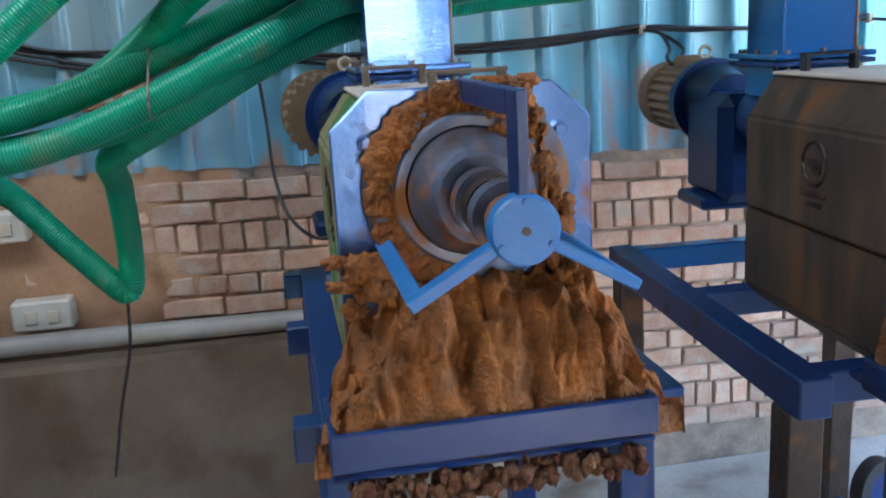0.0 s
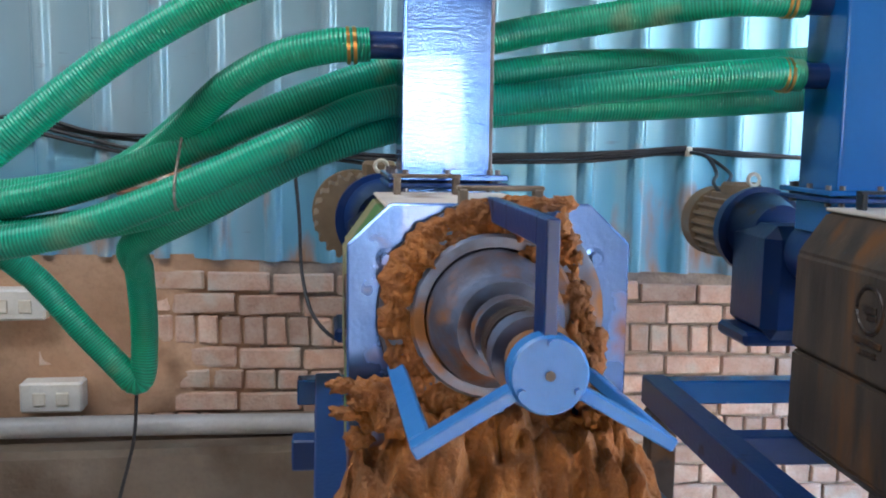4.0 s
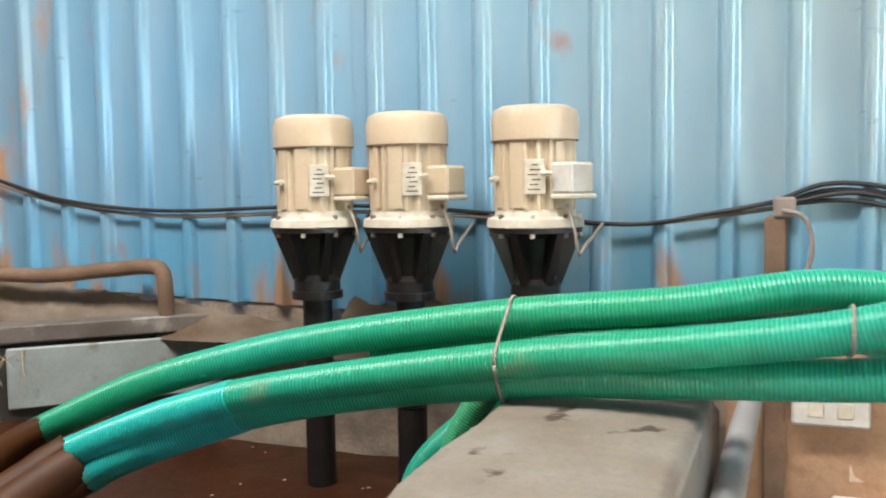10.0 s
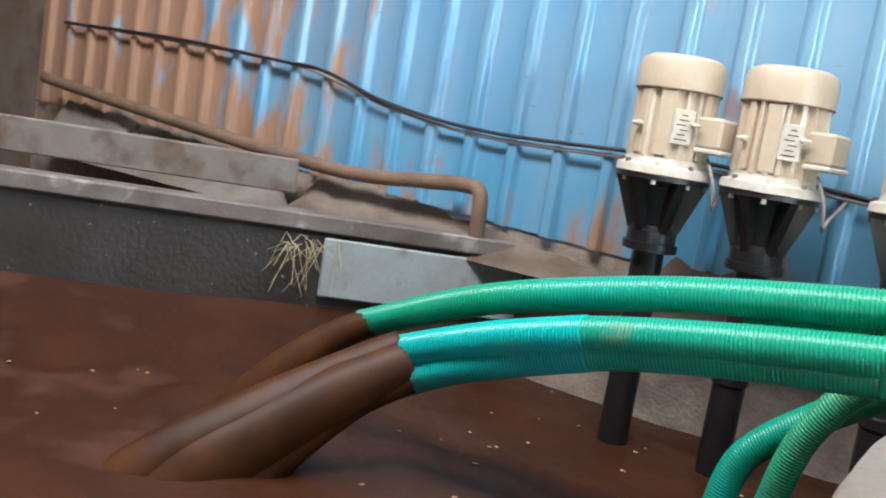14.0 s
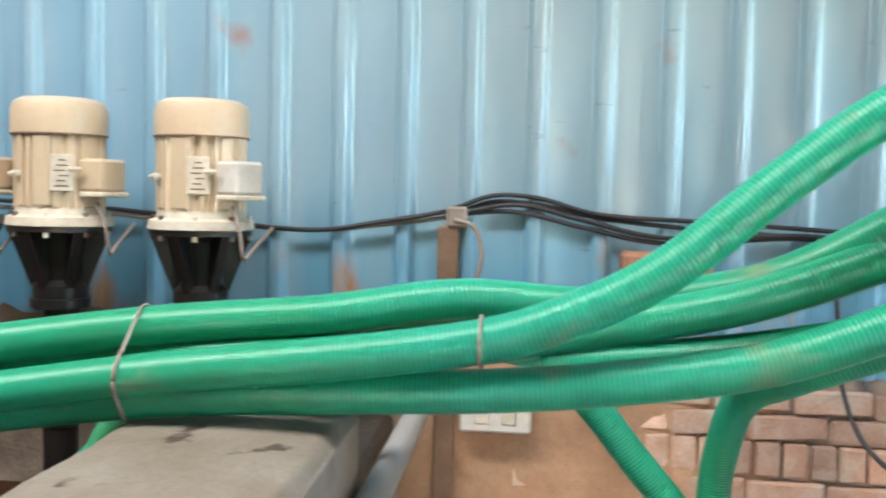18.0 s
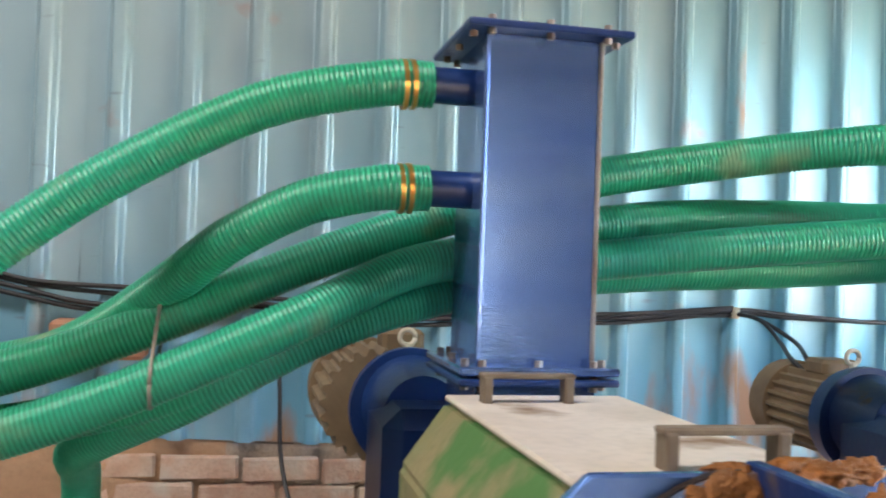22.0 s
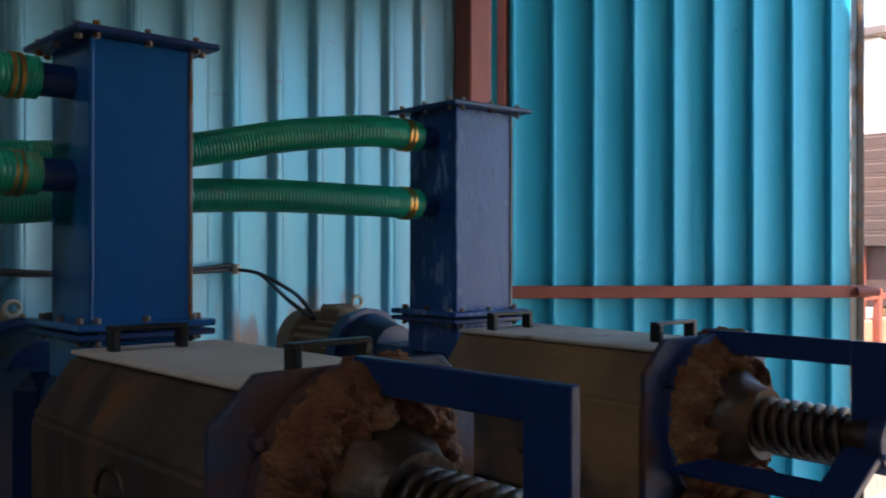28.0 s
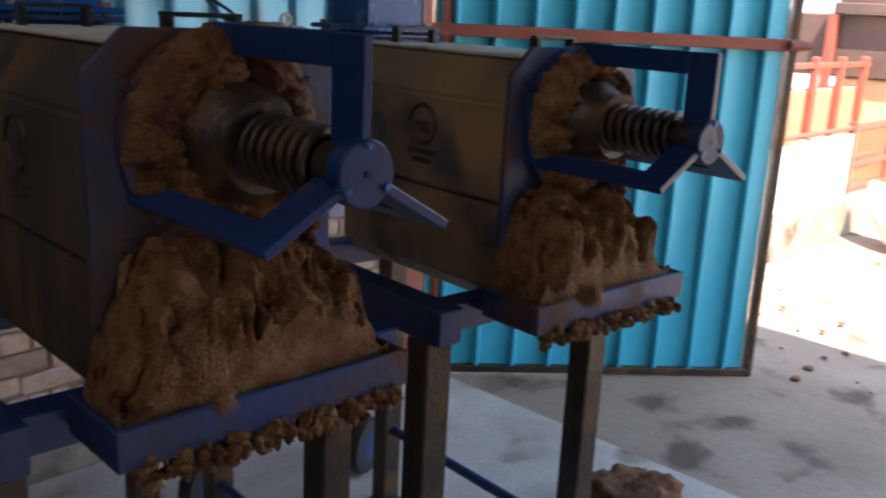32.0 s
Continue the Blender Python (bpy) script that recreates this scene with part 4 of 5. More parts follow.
    for k in range(220):
        x = px + rng.uniform(-0.24, 0.24)
        lump(bm, (x, -2.272 + rng.uniform(-0.016, 0.03), 1.306 + rng.uniform(-0.03, 0.006)), (rng.uniform(0.005, 0.013), 0.012, rng.uniform(0.006, 0.016)), rng.random() * 50, 0.8, 1)
    # press A's drips take the copy darkened for the shade below the tray
    tagged(placed(part("dung_drips", bm, DUNG_SHADED if seed == 1 else DUNG, smooth=True), place), "dried dung hanging from the tray edge", "dung", "dung drips", "stuff")


for _place, _s in ((press_place(-0.237, 0, 0), 1), (press_place(0.828, -0.03, -2.9), 2), (press_place(1.82, -0.055, -5.2), 3)):
    dung(_place, _s)


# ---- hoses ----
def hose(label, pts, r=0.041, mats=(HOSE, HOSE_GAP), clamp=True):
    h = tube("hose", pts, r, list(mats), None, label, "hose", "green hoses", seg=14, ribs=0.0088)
    if clamp:
        c, d = Vector(pts[0]), (Vector(pts[1]) - Vector(pts[0])).normalized()
        for o in (0.03, 0.045):
            bm = bmesh.new()
            rod(bm, c + d * o, c + d * (o + 0.008), r + 0.003, seg=20)
            part("clamp", bm, COPPER, h, "brass wire hose clamp")
    return h


GREEN = "green ribbed suction hose hung along the wall"
A_UP = [(-0.41, -1.28, 2.39), (-0.50, -1.28, 2.385), (-0.70, -1.26, 2.335), (-0.94, -1.24, 2.205), (-1.11, -1.24, 2.08), (-1.30, -1.25, 1.925),
        (-1.47, -1.25, 1.838), (-1.62, -1.235, 1.79), (-1.90, -1.22, 1.745), (-2.24, -1.20, 1.70), (-2.63, -1.20, 1.636), (-2.92, -1.20, 1.575), (-3.12, -1.2, 1.512), (-3.28, -1.195, 1.452), (-3.435, -1.19, 1.388)]
A_LO = [(-0.41, -1.28, 2.21), (-0.50, -1.28, 2.205), (-0.62, -1.25, 2.175), (-0.74, -1.20, 2.11), (-0.84, -1.12, 2.03), (-0.98, -1.02, 1.93), (-1.12, -0.96, 1.87), (-1.4, -0.98, 1.83),
        (-1.66, -1.06, 1.845), (-1.92, -1.10, 1.81), (-2.27, -1.10, 1.775), (-2.68, -1.10, 1.712), (-2.98, -1.10, 1.645), (-3.28, -1.1, 1.555), (-3.64, -1.09, 1.40)]
B_UP = [(0.66, -1.28, 2.345), (0.55, -1.275, 2.345), (0.46, -1.25, 2.342), (0.28, -1.15, 2.32), (-0.05, -1.08, 2.26), (-0.34, -1.08, 2.172), (-0.61, -1.10, 2.07), (-0.87, -1.10, 1.953), (-1.12, -1.10, 1.862), (-1.38, -1.10, 1.806),
        (-1.64, -1.12, 1.765), (-1.90, -1.12, 1.735), (-2.3, -1.08, 1.71), (-2.62, -1.05, 1.66)]
B_LO = [(0.66, -1.28, 2.165), (0.55, -1.28, 2.165), (0.20, -1.22, 2.13), (-0.07, -1.14, 2.095), (-0.37, -1.14, 2.082), (-0.61, -1.22, 1.978), (-0.86, -1.22, 1.862), (-1.10, -1.22, 1.772), (-1.34, -1.22, 1.728), (-1.59, -1.21, 1.70),
        (-1.90, -1.19, 1.68), (-2.24, -1.165, 1.652), (-2.63, -1.165, 1.596), (-2.92, -1.17, 1.528), (-3.12, -1.18, 1.455), (-3.28, -1.185, 1.388), (-3.40, -1.18, 1.322)]
C_UP = [(1.66, -1.27, 2.325), (1.56, -1.265, 2.328), (1.48, -1.25, 2.325), (1.30, -1.18, 2.302), (1.05, -1.10, 2.25), (0.75, -1.04, 2.215), (0.42, -1.05, 2.205), (0.10, -1.08, 2.185), (-0.2, -1.06, 2.13), (-0.45, -1.06, 2.03), (-0.73, -1.13, 1.87), (-0.95, -1.12, 1.80), (-1.2, -1.1, 1.755), (-1.5, -1.1, 1.73)]
C_LO = [(1.66, -1.27, 2.145), (1.56, -1.265, 2.148), (1.47, -1.24, 2.15), (1.25, -1.16, 2.155), (1.02, -1.10, 2.145), (0.75, -1.05, 2.12), (0.4, -1.08, 2.095), (0.05, -1.08, 2.075), (-0.25, -1.08, 2.04), (-0.53, -1.12, 1.96), (-0.80, -1.12, 1.82), (-1.0, -1.0, 1.71),
        (-1.04, -0.75, 1.60), (-1.055, -0.62, 1.42), (-1.065, -0.60, 1.27), (-1.09, -0.60, 1.235), (-1.14, -0.60, 1.285), (-1.24, -0.60, 1.40), (-1.38, -0.61, 1.57), (-1.5, -0.7, 1.68), (-1.7, -0.9, 1.745), (-2.0, -0.95, 1.75), (-2.2, -0.85, 1.66), (-2.42, -0.72, 1.50), (-2.66, -0.68, 1.28), (-2.72, -0.68, 1.06)]
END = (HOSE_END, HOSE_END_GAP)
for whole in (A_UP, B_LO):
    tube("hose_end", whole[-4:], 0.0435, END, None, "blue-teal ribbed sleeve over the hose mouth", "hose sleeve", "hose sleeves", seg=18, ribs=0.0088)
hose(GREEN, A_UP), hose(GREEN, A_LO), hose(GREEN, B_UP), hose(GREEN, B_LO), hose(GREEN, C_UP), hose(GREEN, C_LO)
hose("faded green hose dipping into the slurry", [(-1.55, -1.0, 1.80), (-1.8, -0.98, 1.81), (-2.1, -0.92, 1.74), (-2.36, -0.85, 1.60), (-2.50, -0.82, 1.42), (-2.56, -0.8, 1.2), (-2.57, -0.8, 1.04)], 0.037, (HOSE_OLD, HOSE_GAP), False)

# ---- slurry pit with its pumps ----
LIQ = 1.085
pit = tagged(new("slurry_pit"), "concrete slurry pit holding brown liquid", "pit")
bm = bmesh.new()
box(bm, (-2.27, -3.4, 0), (-1.868, -0.94, 1.598), 0.02)
part("pit_wall", bm, CONCRETE, pit, "thick worn concrete wall")
bm = bmesh.new()
box(bm, (-2.30, -0.938, 0), (-1.92, -0.004, 1.36), 0.02)
part("pit_wall", bm, CONCRETE_WET, pit, "lower wet end of the wall")
for x0, wide, y1, ragged in ((-2.282, 0.414, -0.938, 0.06),):
    bm = bmesh.new()
    for i in range(121):
        for j in range(31):
            f, g = i / 120, j / 30
            x, y = x0 + wide * g, -3.38 + (y1 + 3.38) * f
            x += 0.05 * noise.noise(Vector((y * 5, 1, x0))) * (ragged if j > 15 else 0.3)
            h = 0.008 * min(1, 4 * g, 5 * (1 - g)) + 0.005 * noise.noise(Vector((x * 9, y * 5, 3))) + 0.003 * noise.noise(Vector((x * 40, y * 25, 3)))
            bm.verts.new((x, y, 1.603 + (h if 0 < j < 30 and i < 120 else -0.03)))
    bm.verts.ensure_lookup_table()
    for i in range(120):
        for j in range(30):
            k = i * 31 + j
            bm.faces.new([bm.verts[q] for q in (k, k + 31, k + 32, k + 1)])
    part("muck_layer", bm, MUCK, pit, "smeared drying muck on the wall top", smooth=True)
END_A, END_B = Vector((-6.5, -2.55, 0)), Vector((-3.78, -0.01, 0))
turn_e = math.atan2(END_B.y - END_A.y, END_B.x - END_A.x)
end_m = Matrix.Translation(END_A) @ Matrix.Rotation(turn_e, 4, "Z")
L = (END_B - END_A).length
bm = bmesh.new()
box(bm, (-1, 0, 0.3), (L, 0.22, 1.52), 0.015, end_m)
part("pit_wall", bm, CONCRETE_WET, pit, "wet grey concrete wall")
bm = bmesh.new()
for i in range(41):
    for j in range(9):
        f, g = i / 40, j / 8
        top = LIQ + (0.065 + 0.11 * f) * min(1, (1 - f) * 9) + 0.01 * noise.noise(Vector((f * 9, g * 3, 1)))
        bm.verts.new(end_m @ Vector((-1 + (L + 1) * f, 0.01 - 0.75 * g, (top - LIQ) * (1 - g) ** 1.5 + LIQ - 0.012 * g + 0.008 * noise.noise(Vector((f * 30, g * 6, 2))))))
bm.verts.ensure_lookup_table()
for i in range(40):
    for j in range(8):
        k = i * 9 + j
        bm.faces.new([bm.verts[q] for q in (k, k + 9, k + 10, k + 1)])
part("sediment", bm, SLURRY, pit, "brown sludge settled along the wall", smooth=True)
bm = bmesh.new()
box(bm, (-7, -3.6, 0), (-1.92, -3.4, 1.385), 0.02)
part("pit_wall", bm, CONCRETE, pit)
bm = bmesh.new()
for i in range(81):
    for j in range(61):
        x, y = -7.0 + 4.68 * i / 80, -3.42 + 3.4 * j / 60
        r = math.hypot(x + 3.75, y + 1.25)
        z = LIQ + 0.010 * noise.noise(Vector((x * 3, y * 3, 0))) + 0.010 * math.exp(-r) * math.sin(r * 22) + 0.006 * noise.noise(Vector((x * 9, y * 9, 4)))
        bm.verts.new((x, y, z))
bm.verts.ensure_lookup_table()
for i in range(80):
    for j in range(60):
        k = i * 61 + j
        bm.faces.new([bm.verts[q] for q in (k, k + 61, k + 62, k + 1)])
tagged(part("slurry", bm, SLURRY, smooth=True), "rippled dark brown slurry surface", "liquid", kind="structure")


def pump(x, y, label, tilt=0):
    P = thing("pump_motor", label, "pump", group="pumps over the pit")
    m = Matrix.Translation((x, y, 0))
    bm = bmesh.new()
    finned(bm, m, 0.122, 1.985, 2.185, 20, 0.012)
    body = part("motor_body", bm, BEIGE, P)
    for deg, wide in ((-100, 0.046), (-135, 0.026), (-40, 0.03), (150, 0.04), (60, 0.04)):
        bm = bmesh.new()
        box(bm, (0.106, -wide / 2, 1.99), (0.1235, wide / 2, 2.182), 0.003, m @ Matrix.Rotation(radians(deg + tilt), 4, "Z"))
        part("pad", bm, BEIGE, body)
    for deg, z in ((-135, 2.075), (-62, 2.09)):
        mm = m @ Matrix.Rotation(radians(deg + tilt), 4, "Z")
        bm = bmesh.new()
        rod(bm, mm @ Vector((0.115, 0, z)), mm @ Vector((0.142, 0, z)), 0.009, seg=10)
        rod(bm, mm @ Vector((0.140, -0.016, z)), mm @ Vector((0.140, 0.016, z)), 0.006, seg=8)
        part("lug", bm, PALE, body)
    bm = bmesh.new()
    lathe(bm, [(0.118, 2.185), (0.128, 2.187), (0.130, 2.25), (0.122, 2.275), (0.10, 2.287), (0.04, 2.29)], m, 32)
    part("fan_cover", bm, BEIGE, P)
    bm = bmesh.new()
    lathe(bm, [(0.119, 2.1835), (0.1292, 2.1835), (0.1292, 2.1875), (0.119, 2.1875)], m, 32)
    part("seam_ring", bm, RUST, P)
    bm = bmesh.new()
    lathe(bm, [(0.118, 1.985), (0.122, 1.965), (0.142, 1.958), (0.145, 1.935), (0.14, 1.932)], m, 32)
    part("motor_flange", bm, PALE, P, "pale flange ring")
    bm = bmesh.new()
    lathe(bm, [(0.05, 1.932), (0.14, 1.932), (0.14, 1.918), (0.05, 1.915)], m, 28)
    lathe(bm, [(0.07, 1.70), (0.075, 1.705), (0.075, 1.765), (0.055, 1.78), (0.075, 1.90), (0.10, 1.92)], m, 24)
    lantern = part("lantern", bm, BLACK, P, "black cast coupling lantern")
    for k in range(8):
        a = 2 * math.pi * k / 8 + 0.2
        c, d = Vector((math.cos(a), math.sin(a), 0)), Vector((x, y, 0))
        bm = bmesh.new()
        rod(bm, d + c * 0.131 + Vector((0, 0, 1.904)), d + c * 0.131 + Vector((0, 0, 1.972)), 0.0075, seg=6)
        part("bolt", bm, PALE if k % 3 == 0 else WORN_STEEL, lantern)
    bm = bmesh.new()
    lathe(bm, [(0.05, 1.703), (0.083, 1.703), (0.083, 1.728), (0.05, 1.73)], m, 24)
    part("collar", bm, BLACK, lantern)
    for k in range(6):
        bm = bmesh.new()
        a = 2 * math.pi * k / 6 + 0.3
        mm = m @ Matrix.Rotation(a, 4, "Z")
        prof = [(0.06, 1.76), (0.075, 1.76), (0.138, 1.92), (0.05, 1.92)]
        va = [bm.verts.new(mm @ Vector((px, -0.012, pz))) for px, pz in prof]
        vb = [bm.verts.new(mm @ Vector((px, 0.012, pz))) for px, pz in prof]
        bm.faces.new(va), bm.faces.new(vb[::-1])
        for q in range(4):
            bm.faces.new((va[q], vb[q], vb[(q + 1) % 4], va[(q + 1) % 4]))
        part("rib", bm, BLACK, lantern)
    bm = bmesh.new()
    lathe(bm, [(0.048, 1.70), (0.048, 1.40), (0.054, 1.395), (0.054, 1.365), (0.048, 1.36), (0.048, 1.03), (0.02, 1.02)], m, 20)
    part("pump_column", bm, BLACK, P)
    mm = m @ Matrix.Rotation(radians(-28 + tilt), 4, "Z")
    bm = bmesh.new()
    box(bm, (0.10, -0.05, 2.03), (0.185, 0.05, 2.12), 0.008, mm)
    tb = part("terminal_box", bm, BEIGE if tilt else WHITE, P)
    bm = bmesh.new()
    box(bm, (0.11, -0.056, 2.015), (0.19, 0.056, 2.03), 0.004, mm)
    part("box_lip", bm, PALE, tb)
    mm = m @ Matrix.Rotation(radians(-75 + tilt), 4, "Z")
    bm = bmesh.new()
    box(bm, (0.116, -0.03, 2.03), (0.126, 0.03, 2.13), 0.002, mm)
    tube("lead_wire", [mm @ Vector((0.12, 0.09, 2.0)), mm @ Vector((0.155, 0.11, 1.93)), mm @ Vector((0.15, 0.12, 1.86)), mm @ Vector((0.11, 0.14, 1.88)), mm @ Vector((0.06, 0.20, 1.95))], 0.005, CABLE_PALE, P, seg=6, step=0.02)
    np_ = part("name_plate", bm, PALE, P, "small pale name plate")
    for k in range(6):
        bm = bmesh.new()
        box(bm, (0.125, -0.02 + 0.006 * (k % 3), 2.042 + 0.014 * k), (0.1268, 0.016 - 0.007 * (k % 2), 2.0455 + 0.014 * k), 0, mm)
        part("print_line", bm, GRIMY_DARK, np_)
    return P


pump(-3.15, -0.37, "beige vertical pump motor on a black lantern", 20)
pump(-2.84, -0.33, "beige vertical pump motor with a terminal box", 14)
pump(-2.425, -0.345, "beige vertical pump motor with a white terminal box", 0)

# ---- behind the pit: trough, guard pipe ----
trough = thing("trough", "pale grey painted steel channel beyond the pit", "trough")
for name, lo, hi, mat in (("channel_side", (-1.0, 0.42, 1.605), (2.83, 0.46, 1.745), PAINTED_GREY), ("channel_floor", (-1.0, 0.24, 1.50), (L - 0.3, 0.46, 1.54), RUST),
                          ("coping", (-1.0, -0.03, 1.522), (L - 0.02, 0.10, 1.585), COPING), ("channel_panel", (2.97, -0.034, 1.285), (L, -0.012, 1.505), PANEL)):
    bm = bmesh.new()
    box(bm, lo, hi, 0.006, end_m)
    part(name, bm, mat, trough)
guard = thing("guard_pipe", "rusty pipe rail standing by the wall", "pipe rail")
tube("pipe", [(-6.9, -0.14, 1.885), (-6.4, -0.14, 1.842), (-5.4, -0.14, 1.765), (-4.63, -0.14, 1.722), (-4.2, -0.14, 1.752), (-4.03, -0.14, 1.768), (-3.95, -0.14, 1.76), (-3.93, -0.14, 1.70), (-3.925, -0.14, 1.56)], 0.030, RUST, guard, seg=12)


def bank(x0, x1, depth, base, top, seed):
    """An uneven bank heaped against the wall, its crest at top(x)."""
    bm = bmesh.new()
    n = int((x1 - x0) / 0.02)
    for i in range(n + 1):
        x = x0 + (x1 - x0) * i / n
        end = min(1, (x - x0) / 0.15, (x1 - x) / 0.15)
        for j in range(15):
            g = j / 14
            q = Vector((x * 5, g * 2, seed))
            k = (1 - g) ** 1.3 * end * (top(x) - base)
            k += end * (0.05 * noise.noise(q) + 0.022 * noise.noise(q * 3.3) + 0.010 * noise.noise(q * 9)) * min(1, (top(x) - base) * 5) * (1 - g ** 3)
            bm.verts.new((x, -0.045 - depth * g * (1 + 0.2 * noise.noise(Vector((x * 3, seed, 0)))), base + max(k, -0.02)))
    bm.verts.ensure_lookup_table()
    for i in range(n):
        for j in range(14):
            k = i * 15 + j
            bm.faces.new([bm.verts[q] for q in (k, k + 15, k + 16, k + 1)])
    return bm


bm = bank(-6.95, -5.0, 0.22, 1.50, lambda x: 1.80 - 0.06 * (x + 6.9), 3)
tagged(part("dung_bank", bm, MUCK, smooth=True), "bank of old dung against the wall", "dung")
bm = bank(-4.98, -3.3, 0.14, 1.50, lambda x: 1.71 - 0.10 * (x + 4.9), 6)
tagged(part("mortar_bank", bm, PLASTER, smooth=True), "mossy mortar bank along the wall foot", "bank")
rng = random.Random(11)
bm = bank(-3.34, -1.95, 0.03, 1.44, lambda x: sheet_bottom(x) + 0.04, 9)
tagged(part("plaster_fillet", bm, PLASTER, smooth=True), "rough mortar smeared along the foot of the sheets", "plaster", kind="structure")
straw = thing("straw_tuft", "dry straw caught on the pit edge", "straw")
bm = bmesh.new()
for k in range(34):
    a = end_m @ Vector((2.9 + rng.uniform(-0.08, 0.14), -0.04, 1.49 + rng.uniform(-0.03, 0.02)))
    b = a + Vector((rng.uniform(-0.10, 0.14), rng.uniform(-0.12, 0.0), rng.uniform(-0.20, 0.02)))
    rod(bm, a, b, 0.0016, 0.0009, 5)
part("stalk", bm, STRAW, straw)["kind"] = "stuff"

# ---- low plastered wall with a pipe, switch boxes ----
bm = bmesh.new()
box(bm, (-1.92, -0.42, 0), (-0.30, -0.004, 0.95), 0.02)
tagged(part("low_wall", bm, PLASTER), "low plastered wall stained brown", "wall", kind="structure")
tube("drain_pipe", [(-1.9, -0.30, 1.00), (-1.2, -0.30, 1.0), (-0.45, -0.29, 0.985)], 0.036, GREY_PIPE, None, "grey plastic pipe lying on the low wall", "pipe", seg=14)
tube("wall_pipe", [(-1.83, -2.0, 1.435), (-1.828, -1.3, 1.425), (-1.826, -0.7, 1.42), (-1.82, -0.12, 1.415)], 0.034, GREY_PIPE, None, "grey plastic pipe running beside the pit wall", "pipe", seg=14)
for (x, z), lab in (((-1.60, 1.385), "white switch box on the brick wall"), ((-1.485, 1.045), "white socket box low on the wall")):
    sb = thing("switch_box", lab, "switch box", group="switch boxes")
    bm = bmesh.new()
    box(bm, (x - 0.108, -0.10, z - 0.056), (x + 0.108, 0.0, z + 0.056), 0.008)
    case = part("case", bm, WHITE, sb)
    for k in (-1, 1):
        bm = bmesh.new()
        box(bm, (x + k * 0.04 - 0.022, -0.106, z - 0.028), (x + k * 0.04 + 0.022, -0.098, z + 0.02), 0.003)
        part("switch", bm, PALE, case)
bm = bmesh.new()
for i in range(91):
    for j in range(61):
        x, z = -1.9 + 1.15 * i / 90, 0.955 + 0.60 * j / 60
        q = Vector((x * 7, z * 7, 2))
        edge = max(0.0, (x + 1.15 - 0.25 * noise.noise(Vector((z * 5, 3, 1)))) * 0.10)
        y = -0.021 - 0.007 * noise.noise(q) - 0.003 * noise.noise(q * 4) + edge
        bm.verts.new((x, min(y, 0.003), min(z, sheet_bottom(x) + 0.02)))
bm.verts.ensure_lookup_table()
for i in range(90):
    for j in range(60):
        k = i * 61 + j
        bm.faces.new([bm.verts[q] for q in (k, k + 61, k + 62, k + 1)])
tagged(part("mud_smear", bm, SMEAR, smooth=True), "peach mud smeared thinly over the bricks", "plaster", kind="structure")
jb = thing("junction_box", "terracotta junction box with white labels", "junction box")
bm = bmesh.new()
box(bm, (-1.24, -0.14, 1.78), (-0.98, -0.03, 1.89), 0.012)
case = part("case", bm, TERRACOTTA, jb)
for x0, x1, z0, z1 in ((-1.20, -1.12, 1.81, 1.86), (-1.09, -1.03, 1.80, 1.85)):
    bm = bmesh.new()
    box(bm, (x0, -0.144, z0), (x1, -0.138, z1), 0.002)
    part("sticker", bm, PALE, case, "dirty white paper label")
rng = random.Random(5)
board = thing("cable_bracket", "dusty bracket that gathers the wall cables", "bracket")
bm = bmesh.new()
box(bm, (-1.765, -0.075, 1.945), (-1.70, -0.03, 2.01), 0.008)
part("saddle", bm, CABLE_PALE, board)
bm = bmesh.new()
box(bm, (-1.79, -0.065, 0.96), (-1.725, -0.03, 1.95), 0.006)
part("strip", bm, RUST, board)
tube("cable_loop", [(-1.74, -0.08, 1.97), (-1.68, -0.09, 1.95), (-1.655, -0.09, 1.87), (-1.67, -0.09, 1.79), (-1.71, -0.08, 1.74)], 0.007, CABLE_PALE, board, seg=8)
CAB = [[(-6.9, 2.20), (-5.9, 2.17), (-5.2, 2.14), (-4.9, 2.11), (-4.5, 2.01), (-4.0, 1.965), (-3.3, 1.975), (-2.95, 1.965), (-2.6, 1.95), (-2.2, 1.92), (-1.95, 1.955), (-1.74, 1.985)],
       [(-1.74, 1.985), (-1.62, 2.03), (-1.48, 2.02), (-1.3, 1.985), (-1.0, 1.965), (-0.6, 1.945), (-0.3, 1.91), (0.1, 1.915), (0.5, 1.935), (0.89, 1.955)],
       [(-1.74, 1.98), (-1.55, 2.00), (-1.35, 1.96), (-1.1, 1.92), (-0.7, 1.93), (-0.3, 1.90), (0.1, 1.905), (0.5, 1.92), (0.89, 1.95), (1.1, 1.945), (1.5, 1.93), (1.89, 1.95)]]
for i, row in enumerate(CAB):
    for k in range(2):
        tube("wall_cable", [(x, -0.045 - 0.012 * k + rng.uniform(-0.004, 0.004), z + 0.012 * k + rng.uniform(-0.008, 0.008)) for x, z in row], 0.0075, CABLE_PALE if (i, k) == (0, 0) else RUBBER, None,
             "thin black power cable clipped to the sheeting", "cable", "wall cables", seg=8, step=0.03)
